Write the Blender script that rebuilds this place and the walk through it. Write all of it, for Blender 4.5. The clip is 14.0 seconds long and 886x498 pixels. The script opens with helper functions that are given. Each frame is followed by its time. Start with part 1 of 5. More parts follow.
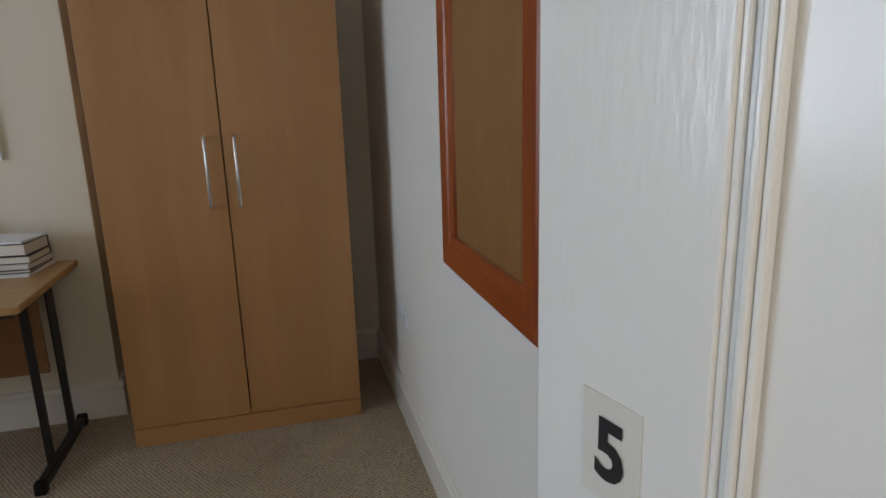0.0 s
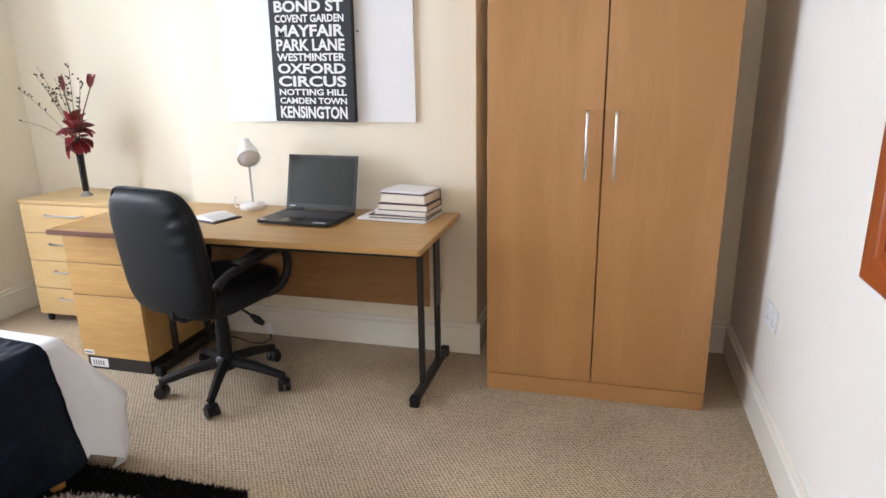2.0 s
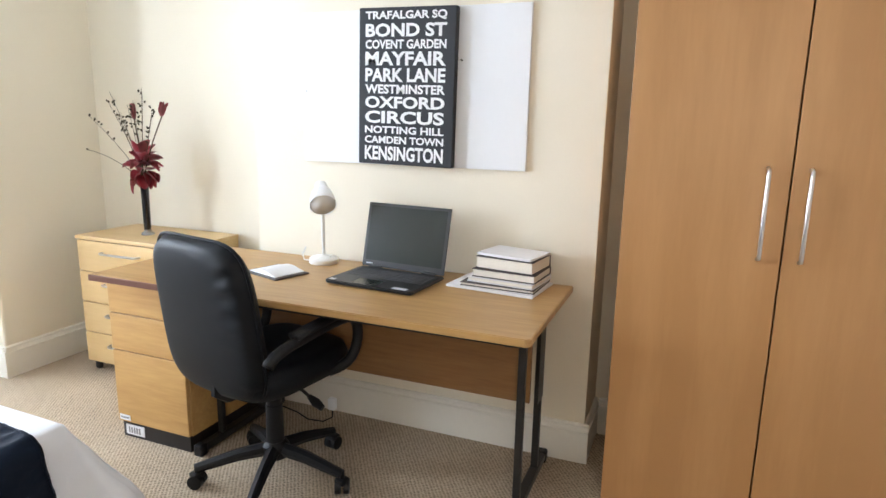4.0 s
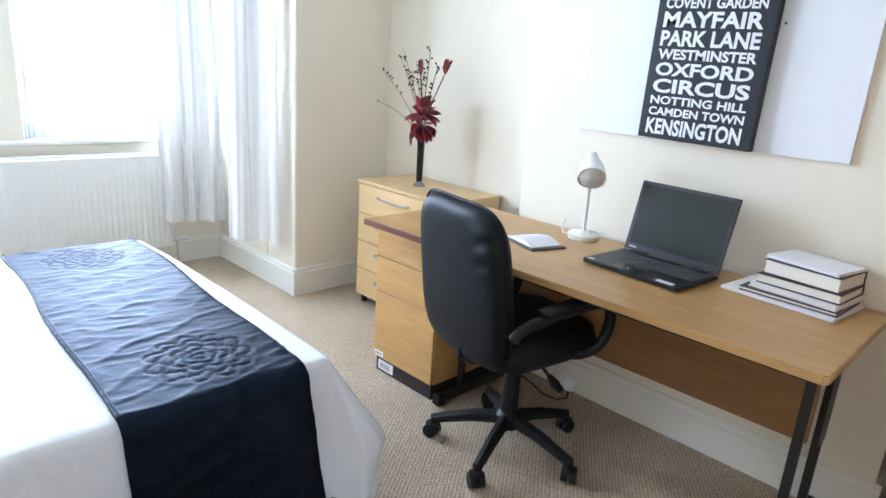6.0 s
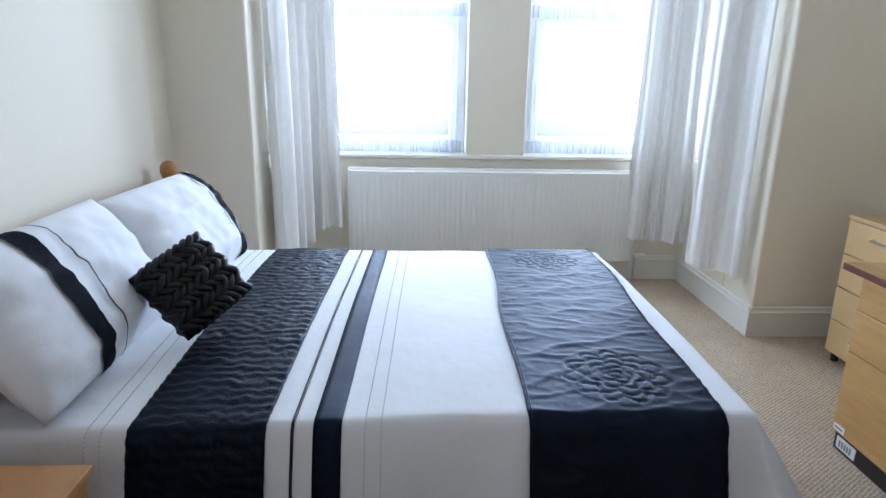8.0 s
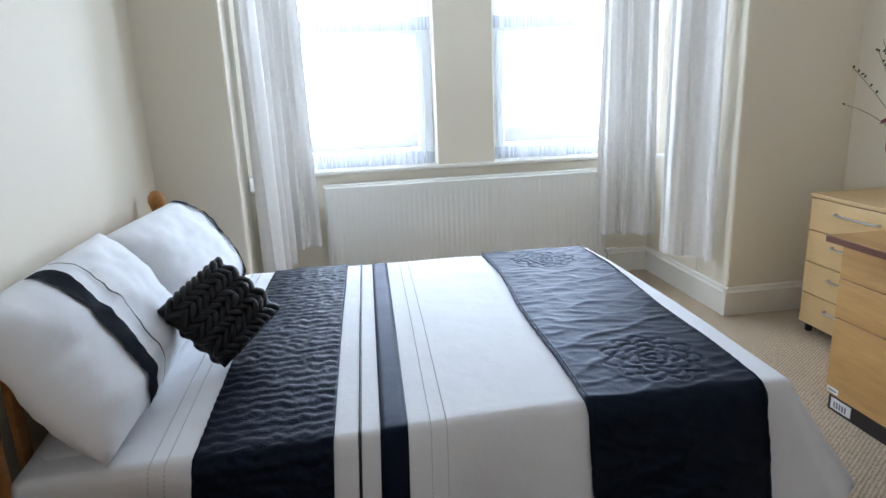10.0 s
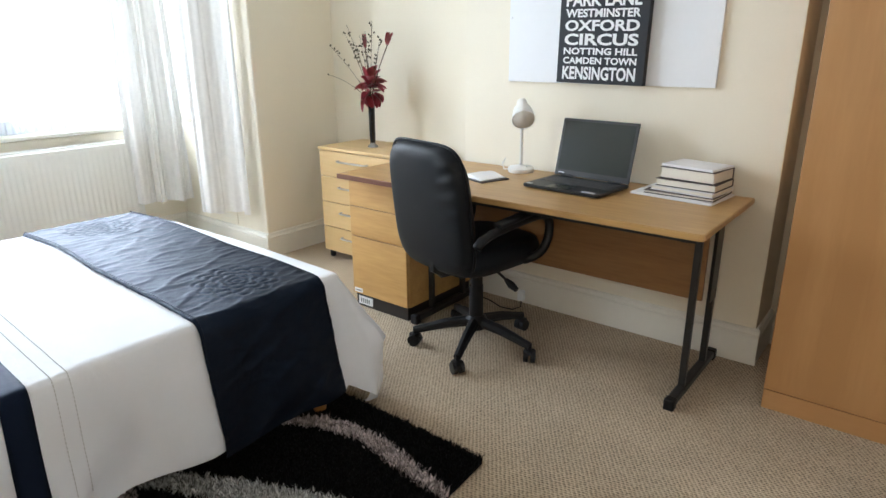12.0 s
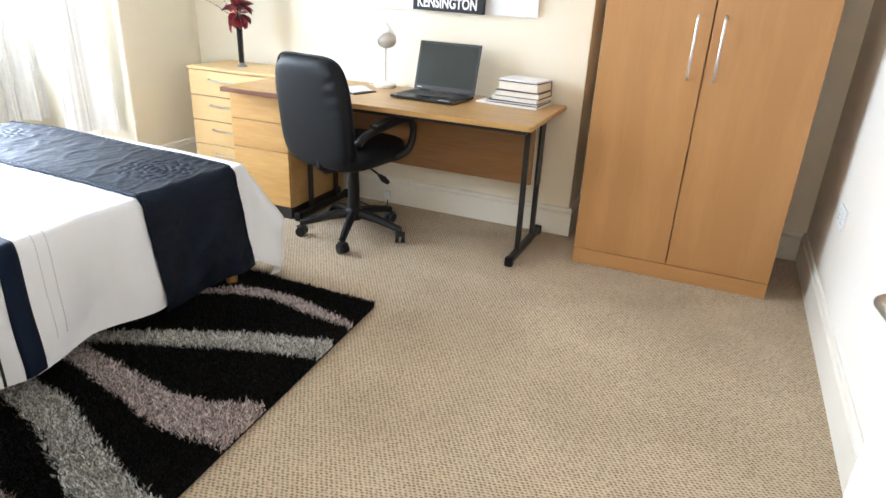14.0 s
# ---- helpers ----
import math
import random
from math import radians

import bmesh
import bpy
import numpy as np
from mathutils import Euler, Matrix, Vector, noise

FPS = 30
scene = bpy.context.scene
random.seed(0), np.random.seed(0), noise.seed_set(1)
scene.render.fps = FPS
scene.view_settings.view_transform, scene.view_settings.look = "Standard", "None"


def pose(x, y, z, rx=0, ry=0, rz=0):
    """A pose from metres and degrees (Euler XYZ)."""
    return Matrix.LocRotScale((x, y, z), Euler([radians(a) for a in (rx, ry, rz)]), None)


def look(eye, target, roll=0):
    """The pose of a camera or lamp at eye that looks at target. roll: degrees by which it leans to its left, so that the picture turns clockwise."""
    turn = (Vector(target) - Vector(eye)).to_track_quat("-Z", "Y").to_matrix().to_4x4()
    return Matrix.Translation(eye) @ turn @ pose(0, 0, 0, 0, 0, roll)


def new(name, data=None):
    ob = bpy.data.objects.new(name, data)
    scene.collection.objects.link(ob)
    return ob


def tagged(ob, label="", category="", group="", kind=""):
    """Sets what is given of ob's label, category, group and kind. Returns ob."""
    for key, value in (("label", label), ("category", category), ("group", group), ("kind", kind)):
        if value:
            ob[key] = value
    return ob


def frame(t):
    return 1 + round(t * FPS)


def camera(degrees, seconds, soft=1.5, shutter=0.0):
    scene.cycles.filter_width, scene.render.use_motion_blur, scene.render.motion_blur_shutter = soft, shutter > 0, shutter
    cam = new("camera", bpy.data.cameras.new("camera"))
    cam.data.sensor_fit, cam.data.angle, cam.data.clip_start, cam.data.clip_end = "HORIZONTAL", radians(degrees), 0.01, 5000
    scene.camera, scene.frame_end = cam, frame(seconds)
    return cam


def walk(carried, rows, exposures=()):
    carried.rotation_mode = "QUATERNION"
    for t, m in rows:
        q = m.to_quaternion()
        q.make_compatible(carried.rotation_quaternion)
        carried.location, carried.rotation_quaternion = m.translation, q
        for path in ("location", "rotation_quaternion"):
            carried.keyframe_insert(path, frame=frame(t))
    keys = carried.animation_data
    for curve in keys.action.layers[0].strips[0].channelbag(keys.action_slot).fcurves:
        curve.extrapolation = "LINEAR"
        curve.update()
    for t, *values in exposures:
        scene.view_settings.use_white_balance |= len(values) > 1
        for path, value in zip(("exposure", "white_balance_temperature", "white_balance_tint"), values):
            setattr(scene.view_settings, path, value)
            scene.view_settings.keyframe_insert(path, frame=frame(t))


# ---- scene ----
cam = camera(70.4, 14.0)
PATH = [
    (0, (0.921, 1.534, 1.347), (1.408, 3.418, 0.885), -1.7),
    (0.5, (0.892, 1.514, 1.351), (0.967, 3.454, 0.872), -1.5),
    (1, (0.871, 1.492, 1.359), (0.644, 3.425, 0.899), -0.7),
    (1.5, (0.824, 1.476, 1.36), (0.475, 3.384, 0.875), -0.4),
    (2, (0.75, 1.548, 1.399), (0.255, 3.406, 0.85), -1.0),
    (2.5, (0.636, 1.626, 1.367), (0.108, 3.484, 0.849), -0.6),
    (2.7, (0.606, 1.686, 1.369), (0.047, 3.529, 0.831), 0.3),
    (4.8, (0.42, 2.164, 1.353), (-0.508, 3.898, 0.993), 3.1),
    (5, (0.41, 2.166, 1.355), (-0.606, 3.836, 0.93), 4.4),
    (5.5, (0.398, 2.16, 1.371), (-0.804, 3.671, 0.85), 4.5),
    (6, (0.358, 2.152, 1.368), (-0.989, 3.522, 0.814), 4.0),
    (6.5, (0.292, 2.14, 1.362), (-1.226, 3.302, 0.774), 4.1),
    (7, (0.295, 2.198, 1.353), (-1.424, 3.047, 0.786), 4.3),
    (7.5, (0.308, 2.24, 1.349), (-1.56, 2.679, 0.785), 2.6),
    (8, (0.326, 2.257, 1.351), (-1.594, 2.352, 0.802), 1.1),
    (8.2, (0.327, 2.248, 1.364), (-1.598, 2.212, 0.82), 1.2),
    (10.3, (0.357, 1.985, 1.34), (-1.53, 2.369, 0.801), -3.3),
    (10.5, (0.412, 2.057, 1.387), (-1.445, 2.523, 0.811), -3.3),
    (11, (0.563, 1.979, 1.354), (-1.211, 2.69, 0.763), -0.9),
    (11.5, (0.619, 1.894, 1.304), (-0.894, 3.073, 0.737), 0.1),
    (12, (0.624, 1.671, 1.335), (-0.557, 3.163, 0.718), -0.3),
    (12.5, (0.704, 1.5, 1.349), (-0.405, 3.03, 0.693), 0.2),
    (13, (0.764, 1.324, 1.327), (-0.349, 2.833, 0.629), 1.5),
    (13.5, (0.762, 1.157, 1.315), (-0.134, 2.807, 0.627), 0.9),
    (14, (0.815, 1.04, 1.307), (0.101, 2.739, 0.529), 2.8),
]
EXPOSURES = [(0, -0.93, 6200, 13), (0.5, -0.46, 6280, 13), (1, 0.13, 6420, 16), (1.5, 0.40, 6440, 18), (2.5, 0.68, 6420, 17), (5, 0.65, 5940, 13), (5.5, 0.60, 5700, 13), (6.5, 0.46, 5580, 13), (7, 0.20, 5560, 13), (7.5, -0.07, 5580, 13), (8.2, -0.38, 5620, 13), (10.5, -0.41, 5980, 13), (11, -0.47, 6000, 13), (11.5, -0.02, 6240, 12), (12, 0.34, 6280, 11), (12.5, 0.68, 6310, 11), (13.5, 1.02, 6290, 11), (14, 1.08, 6290, 12)]
walk(cam, [(t, look(eye, target, roll)) for t, eye, target, roll in PATH], EXPOSURES)

# ---------------- world, sun, window light ----------------
world = bpy.data.worlds.new("overcast_sky")
scene.world = world
world.use_nodes = True
wn = world.node_tree.nodes
wl = world.node_tree.links
sky = wn.new("ShaderNodeTexSky")
sky.sky_type = "NISHITA"
sky.sun_disc = False
sky.sun_elevation = radians(42)
sky.sun_rotation = radians(-80)
sky.air_density, sky.dust_density = 1.0, 4.0
wn["Background"].inputs["Strength"].default_value = 0.15
wl.new(sky.outputs["Color"], wn["Background"].inputs["Color"])

sun_data = bpy.data.lights.new("sun", "SUN")
sun_data.energy, sun_data.angle, sun_data.color = 0.6, radians(30), (1.0, 0.96, 0.9)
sun_lamp = new("sun", sun_data)
sun_lamp.matrix_world = look((-6, 3.6, 6), (-1.5, 2.8, 0.5))


def window_lamp(y0, y1, z0, z1, watts, at=None):
    data = bpy.data.lights.new("window_daylight", "AREA")
    data.shape, data.size, data.size_y = "RECTANGLE", y1 - y0, z1 - z0
    data.energy, data.color = watts, (0.76, 0.88, 1.0)
    ob = new("window_daylight", data)
    c = ((y0 + y1) / 2, (z0 + z1) / 2)
    ob.matrix_world = (at or Matrix()) @ look((WIN_X - 0.255, *c), (WIN_X + 2, c[0], c[1]))
    return ob


WIN_X = -3.70          # inner face of the window wall
WINDOWS = ((1.62, 2.588), (2.965, 3.96))
SILL, HEAD = 0.83, 2.30
BAY = (1.49, 4.06)                  # the bay's two cheeks
# narrow side windows in the cheeks, turned from the front wall
SIDE_1, SIDE_2 = (3.06, 3.60), (-3.60, -3.06)
TURN_1, TURN_2 = pose(0, BAY[0] - WIN_X, 0, 0, 0, 90), pose(0, BAY[1] + WIN_X, 0, 0, 0, -90)
for y0, y1 in WINDOWS:
    window_lamp(y0 + 0.04, y1 - 0.04, SILL + 0.03, HEAD - 0.03, 104)
for (y0, y1), turned in ((SIDE_1, TURN_1), (SIDE_2, TURN_2)):
    window_lamp(y0 + 0.04, y1 - 0.04, SILL + 0.03, HEAD - 0.03, 11, turned)

# added warm fill lamp, no fitting known, shining in through the open doorway
fill_data = bpy.data.lights.new("doorway_fill_light", "AREA")
fill_data.shape, fill_data.size, fill_data.size_y = "RECTANGLE", 0.80, 0.95
fill_data.energy, fill_data.color = 9.5, (1.0, 0.84, 0.64)
fill_lamp = new("doorway_fill_light", fill_data)
fill_lamp.matrix_world = look((0.875, 0.80, 1.52), (0.80, 3.0, 1.25))

# ---------------- materials ----------------
def ramp(nodes, stops):
    r = nodes.new("ShaderNodeValToRGB")
    els = r.color_ramp.elements
    while len(els) < len(stops):
        els.new(0.5)
    for el, (p, c) in zip(els, stops):
        el.position, el.color = p, (*c, 1)
    return r


def base_mat(name, rough=0.5, metal=0.0):
    m = bpy.data.materials.new(name)
    m.use_nodes = True
    n, l = m.node_tree.nodes, m.node_tree.links
    b = n["Principled BSDF"]
    b.inputs["Roughness"].default_value = rough
    b.inputs["Metallic"].default_value = metal
    return m, n, l, b


def coords(n, l, scale=(1, 1, 1), rot=(0, 0, 0)):
    tc, mp = n.new("ShaderNodeTexCoord"), n.new("ShaderNodeMapping")
    mp.inputs["Scale"].default_value = scale
    mp.inputs["Rotation"].default_value = [radians(a) for a in rot]
    l.new(tc.outputs["Object"], mp.inputs["Vector"])
    return mp.outputs["Vector"]


def noise_tex(n, l, vec, scale, detail=4, rough=0.55):
    t = n.new("ShaderNodeTexNoise")
    t.inputs["Scale"].default_value = scale
    t.inputs["Detail"].default_value = detail
    t.inputs["Roughness"].default_value = rough
    l.new(vec, t.inputs["Vector"])
    return t.outputs["Fac"]


def bump(n, l, b, height, strength, dist=0.002):
    u = n.new("ShaderNodeBump")
    u.inputs["Strength"].default_value = strength
    u.inputs["Distance"].default_value = dist
    l.new(height, u.inputs["Height"])
    l.new(u.outputs["Normal"], b.inputs["Normal"])


def plain(name, colour, rough=0.5, metal=0.0, vary=0.06, grain=60, relief=0.1, big=2.0, dist=0.002):
    """A surface of one colour with fine grain and slow stains."""
    m, n, l, b = base_mat(name, rough, metal)
    v = coords(n, l)
    fine, slow = noise_tex(n, l, v, grain), noise_tex(n, l, v, big, 3)
    mix = n.new("ShaderNodeMath")
    mix.operation = "ADD"
    l.new(fine, mix.inputs[0])
    l.new(slow, mix.inputs[1])
    half = n.new("ShaderNodeMath")
    half.operation = "MULTIPLY"
    half.inputs[1].default_value = 0.5
    l.new(mix.outputs[0], half.inputs[0])
    r = ramp(n, [(0.3, [c * (1 - vary) for c in colour]), (0.7, [min(1, c * (1 + vary)) for c in colour])])
    l.new(half.outputs[0], r.inputs["Fac"])
    l.new(r.outputs["Color"], b.inputs["Base Color"])
    if relief:
        bump(n, l, b, fine, relief, dist)
    return m


def wood(name, dark, light, along="Z", rough=0.42, fine=90, stretch=14, contrast=1.0):
    """Grain that runs along one axis, with broad figure and fine pores."""
    m, n, l, b = base_mat(name, rough)
    s = {"X": (1 / stretch, 1, 1), "Y": (1, 1 / stretch, 1), "Z": (1, 1, 1 / stretch)}[along]
    v = coords(n, l, s)
    info = n.new("ShaderNodeObjectInfo")
    shift = n.new("ShaderNodeVectorMath")
    shift.operation = "ADD"
    l.new(v, shift.inputs[0])
    l.new(info.outputs["Random"], shift.inputs[1])
    figure = noise_tex(n, l, shift.outputs[0], 7, 5, 0.6)
    pores = noise_tex(n, l, shift.outputs[0], fine, 3, 0.6)
    mid = [(a + c) / 2 for a, c in zip(dark, light)]
    r = ramp(n, [(0.30, dark), (0.5, mid), (0.72, light)])
    add = n.new("ShaderNodeMath")
    add.operation = "MULTIPLY_ADD"
    add.inputs[1].default_value = 0.45 * contrast
    l.new(pores, add.inputs[0])
    sub = n.new("ShaderNodeMath")
    sub.operation = "MULTIPLY_ADD"
    sub.inputs[1].default_value, sub.inputs[2].default_value = 0.75, -0.1
    l.new(figure, sub.inputs[0])
    l.new(sub.outputs[0], add.inputs[2])
    l.new(add.outputs[0], r.inputs["Fac"])
    l.new(r.outputs["Color"], b.inputs["Base Color"])
    bump(n, l, b, pores, 0.08, 0.001)
    return m


def carpet_mat():
    m, n, l, b = base_mat("loop_pile_carpet", 0.95)
    v = coords(n, l, (1, 1.55, 1), (0, 0, -24))
    vor = n.new("ShaderNodeTexVoronoi")
    vor.inputs["Scale"].default_value = 67
    vor.inputs["Randomness"].default_value = 0.27
    l.new(v, vor.inputs["Vector"])
    r = ramp(n, [(0.08, (0.115, 0.087, 0.060)), (0.30, (0.34, 0.263, 0.180)), (0.50, (0.545, 0.437, 0.312))])
    l.new(vor.outputs["Distance"], r.inputs["Fac"])
    slow = noise_tex(n, l, coords(n, l), 1.7, 4)
    fleck = noise_tex(n, l, coords(n, l), 210, 2)
    r2 = ramp(n, [(0.3, (0.84, 0.83, 0.82)), (0.7, (1.1, 1.1, 1.1))])
    l.new(slow, r2.inputs["Fac"])
    r3 = ramp(n, [(0.3, (0.82, 0.82, 0.83)), (0.7, (1.12, 1.11, 1.09))])
    l.new(fleck, r3.inputs["Fac"])
    col = r.outputs["Color"]
    for other in (r2, r3):
        mul = n.new("ShaderNodeMix")
        mul.data_type, mul.blend_type = "RGBA", "MULTIPLY"
        mul.inputs[0].default_value = 1.0
        l.new(col, mul.inputs[6])
        l.new(other.outputs["Color"], mul.inputs[7])
        col = mul.outputs[2]
    l.new(col, b.inputs["Base Color"])
    bump(n, l, b, vor.outputs["Distance"], 0.6, 0.006)
    return m


def fabric(name, colour, rough=0.85, weave=500, wrinkle=5.0, relief=0.25, vary=0.05, sheen=0.2, shine=0.5, tint=(1, 1, 1)):
    m, n, l, b = base_mat(name, rough)
    b.inputs["Specular IOR Level"].default_value = shine
    b.inputs["Specular Tint"].default_value = (*tint, 1)
    v = coords(n, l)
    slow = noise_tex(n, l, v, wrinkle, 4)
    thread = noise_tex(n, l, v, weave, 1)
    r = ramp(n, [(0.3, [c * (1 - vary) for c in colour]), (0.7, [min(1, c * (1 + vary)) for c in colour])])
    l.new(slow, r.inputs["Fac"])
    l.new(r.outputs["Color"], b.inputs["Base Color"])
    b.inputs["Sheen Weight"].default_value = sheen
    add = n.new("ShaderNodeMath")
    add.operation = "MULTIPLY_ADD"
    add.inputs[1].default_value = 0.04
    l.new(thread, add.inputs[0])
    l.new(slow, add.inputs[2])
    bump(n, l, b, add.outputs[0], relief, 0.02)
    return m


def gloss_paint(name, colour):
    """Brushed gloss paint: streaks up and down catch the light."""
    m, n, l, b = base_mat(name, 0.22)
    v = coords(n, l, (1, 1, 0.22))
    streak = noise_tex(n, l, v, 130, 3)
    slow = noise_tex(n, l, coords(n, l), 3, 3)
    r = ramp(n, [(0.3, [c * 0.97 for c in colour]), (0.7, colour)])
    l.new(slow, r.inputs["Fac"])
    l.new(r.outputs["Color"], b.inputs["Base Color"])
    bump(n, l, b, streak, 0.30, 0.002)
    return m


def see_through(name, colour, clear, translucent=0.5):
    """Thin cloth: part open mesh, part lit from behind."""
    m = bpy.data.materials.new(name)
    m.use_nodes = True
    n, l = m.node_tree.nodes, m.node_tree.links
    n.remove(n["Principled BSDF"])
    d, t, c = n.new("ShaderNodeBsdfDiffuse"), n.new("ShaderNodeBsdfTranslucent"), n.new("ShaderNodeBsdfTransparent")
    fac = noise_tex(n, l, coords(n, l), 40, 3)
    r = ramp(n, [(0.3, [x * 0.94 for x in colour]), (0.7, colour)])
    l.new(fac, r.inputs["Fac"])
    for s in (d, t):
        l.new(r.outputs["Color"], s.inputs["Color"])
    a, o = n.new("ShaderNodeMixShader"), n.new("ShaderNodeMixShader")
    a.inputs[0].default_value, o.inputs[0].default_value = translucent, clear
    l.new(d.outputs[0], a.inputs[1])
    l.new(t.outputs[0], a.inputs[2])
    l.new(a.outputs[0], o.inputs[1])
    l.new(c.outputs[0], o.inputs[2])
    l.new(o.outputs[0], n["Material Output"].inputs["Surface"])
    return m


def glass_mat():
    m = bpy.data.materials.new("window_glass")
    m.use_nodes = True
    n, l = m.node_tree.nodes, m.node_tree.links
    n.remove(n["Principled BSDF"])
    c, g, f, x = n.new("ShaderNodeBsdfTransparent"), n.new("ShaderNodeBsdfGlossy"), n.new("ShaderNodeFresnel"), n.new("ShaderNodeMixShader")
    g.inputs["Roughness"].default_value = 0.02
    f.inputs["IOR"].default_value = 1.45
    l.new(f.outputs[0], x.inputs[0])
    l.new(c.outputs[0], x.inputs[1])
    l.new(g.outputs[0], x.inputs[2])
    l.new(x.outputs[0], n["Material Output"].inputs["Surface"])
    return m


def outdoors_mat():
    m = bpy.data.materials.new("bright_overcast_distance")
    m.use_nodes = True
    n, l = m.node_tree.nodes, m.node_tree.links
    n.remove(n["Principled BSDF"])
    e = n.new("ShaderNodeEmission")
    e.inputs["Color"].default_value = (0.95, 0.98, 1, 1)
    e.inputs["Strength"].default_value = 3.0
    l.new(e.outputs[0], n["Material Output"].inputs["Surface"])
    return m


M_WALL = plain("cream_wall_paint", (0.81, 0.745, 0.612), 0.75, vary=0.015, grain=140, relief=0.12, big=1.3)
M_WHITEWALL = plain("off_white_wall_paint", (0.82, 0.79, 0.73), 0.7, vary=0.015, grain=140, relief=0.12, big=1.3)
M_CEIL = plain("white_ceiling_paint", (0.82, 0.81, 0.78), 0.85, vary=0.02)
M_TRIM = plain("white_satin_paint", (0.80, 0.77, 0.69), 0.35, vary=0.02, grain=35, relief=0.08)
M_DOOR = gloss_paint("white_gloss_paint", (0.82, 0.83, 0.82))
M_UPVC = plain("white_plastic", (0.82, 0.84, 0.86), 0.3, vary=0.01, relief=0)
M_RAD = plain("white_radiator_enamel", (0.80, 0.79, 0.74), 0.3, vary=0.015, relief=0)
M_CARPET = carpet_mat()
M_BEECH = wood("beech_laminate", (0.41, 0.205, 0.075), (0.55, 0.30, 0.125), "Z", 0.4, 60, 9, 0.32)
M_BEECH_X = wood("beech_laminate_across", (0.41, 0.205, 0.075), (0.55, 0.30, 0.125), "X", 0.4, 60, 9, 0.32)
# browner oak; part of its darkness is under-desk shade put into the colour
M_OAKSHADED = wood("shaded_brown_oak_veneer", (0.19, 0.085, 0.028), (0.30, 0.155, 0.058), "X", 0.4, 80, 12, 1.0)
M_OAK = wood("oak_veneer", (0.36, 0.197, 0.064), (0.55, 0.338, 0.132), "X", 0.35, 80, 12, 1.0)
M_PED = wood("oak_drawer_front", (0.42, 0.225, 0.07), (0.60, 0.36, 0.13), "X", 0.38, 60, 9, 1.0)
M_CHEST = wood("pale_beech_laminate", (0.56, 0.38, 0.17), (0.68, 0.48, 0.24), "X", 0.42, 70, 12, 0.7)
M_PINE = wood("varnished_pine", (0.34, 0.14, 0.035), (0.54, 0.27, 0.08), "X", 0.3, 50, 10)
M_MIRRORWOOD = wood("orange_stained_pine", (0.22, 0.042, 0.010), (0.40, 0.095, 0.018), "Z", 0.3, 50, 14)
M_MIRRORWOOD_Y = wood("orange_stained_pine_across", (0.23, 0.04, 0.008), (0.38, 0.085, 0.016), "Y", 0.3, 50, 14)
M_REDEDGE = plain("red_brown_edging", (0.14, 0.05, 0.028), 0.35, vary=0.15, grain=30)
M_BLACKMETAL = plain("black_powder_coat", (0.018, 0.017, 0.016), 0.4, vary=0.2, grain=200, relief=0.1)
M_BLACKPLASTIC = plain("black_plastic", (0.007, 0.007, 0.008), 0.45, vary=0.2, grain=160, relief=0.15)
M_BLACKPLASTIC.node_tree.nodes["Principled BSDF"].inputs["Specular IOR Level"].default_value = 0.3
M_DARKBASE = plain("dark_plinth", (0.02, 0.016, 0.015), 0.5, vary=0.2)
M_CHROME = plain("brushed_steel", (0.62, 0.61, 0.6), 0.28, 1.0, vary=0.05, relief=0)
M_LEATHER = plain("black_leather", (0.006, 0.007, 0.009), 0.5, vary=0.25, grain=220, relief=0.3, big=6, dist=0.001)
M_LEATHER.node_tree.nodes["Principled BSDF"].inputs["Specular IOR Level"].default_value = 0.2
M_LAPTOP = plain("black_laptop_shell", (0.012, 0.012, 0.013), 0.42, vary=0.1, grain=300, relief=0.05)
M_SCREEN = plain("switched_off_screen", (0.016, 0.020, 0.017), 0.25, vary=0.05, relief=0)
M_KEY = plain("black_keys", (0.055, 0.055, 0.058), 0.5, relief=0)
M_STICKER = plain("silver_sticker", (0.55, 0.57, 0.6), 0.4, relief=0)
M_WHITEENAMEL = plain("white_enamel", (0.8, 0.79, 0.76), 0.32, vary=0.02, relief=0)
M_LAMPIN = plain("grey_lamp_lining", (0.76, 0.74, 0.70), 0.45, vary=0.05, relief=0)
M_BULB = plain("frosted_bulb", (0.72, 0.70, 0.66), 0.25, vary=0.02, relief=0)
M_PAPER = plain("white_paper", (0.80, 0.79, 0.80), 0.8, vary=0.03, relief=0.05)
M_PAGES = plain("book_page_edges", (0.76, 0.71, 0.62), 0.85, vary=0.1, grain=300, relief=0.3)
M_BOOKDARK = plain("dark_book_cover", (0.05, 0.036, 0.036), 0.45, vary=0.2)
M_BOOKRED = plain("maroon_book_cover", (0.10, 0.03, 0.03), 0.45, vary=0.2)
M_BOARD = plain("white_board_panel", (0.80, 0.81, 0.83), 0.5, vary=0.012, relief=0.03)
M_CANVAS = plain("black_canvas_print", (0.014, 0.016, 0.021), 0.6, vary=0.15, grain=400, relief=0.2)
M_LETTER = plain("white_print", (0.80, 0.80, 0.80), 0.6, vary=0.03, relief=0)
M_MIRROR = base_mat("mirror_silver", 0.01, 1.0)[0]
M_MIRROR.node_tree.nodes["Principled BSDF"].inputs["Base Color"].default_value = (0.86, 0.87, 0.86, 1)
M_DUVET = fabric("white_cotton", (0.79, 0.80, 0.83), 0.85, 500, 9, 0.22, 0.02)
M_NAVY = fabric("navy_satin", (0.005, 0.0065, 0.012), 0.6, 600, 9, 0.2, 0.15, 0.0, 0.32, (0.30, 0.50, 1.0))
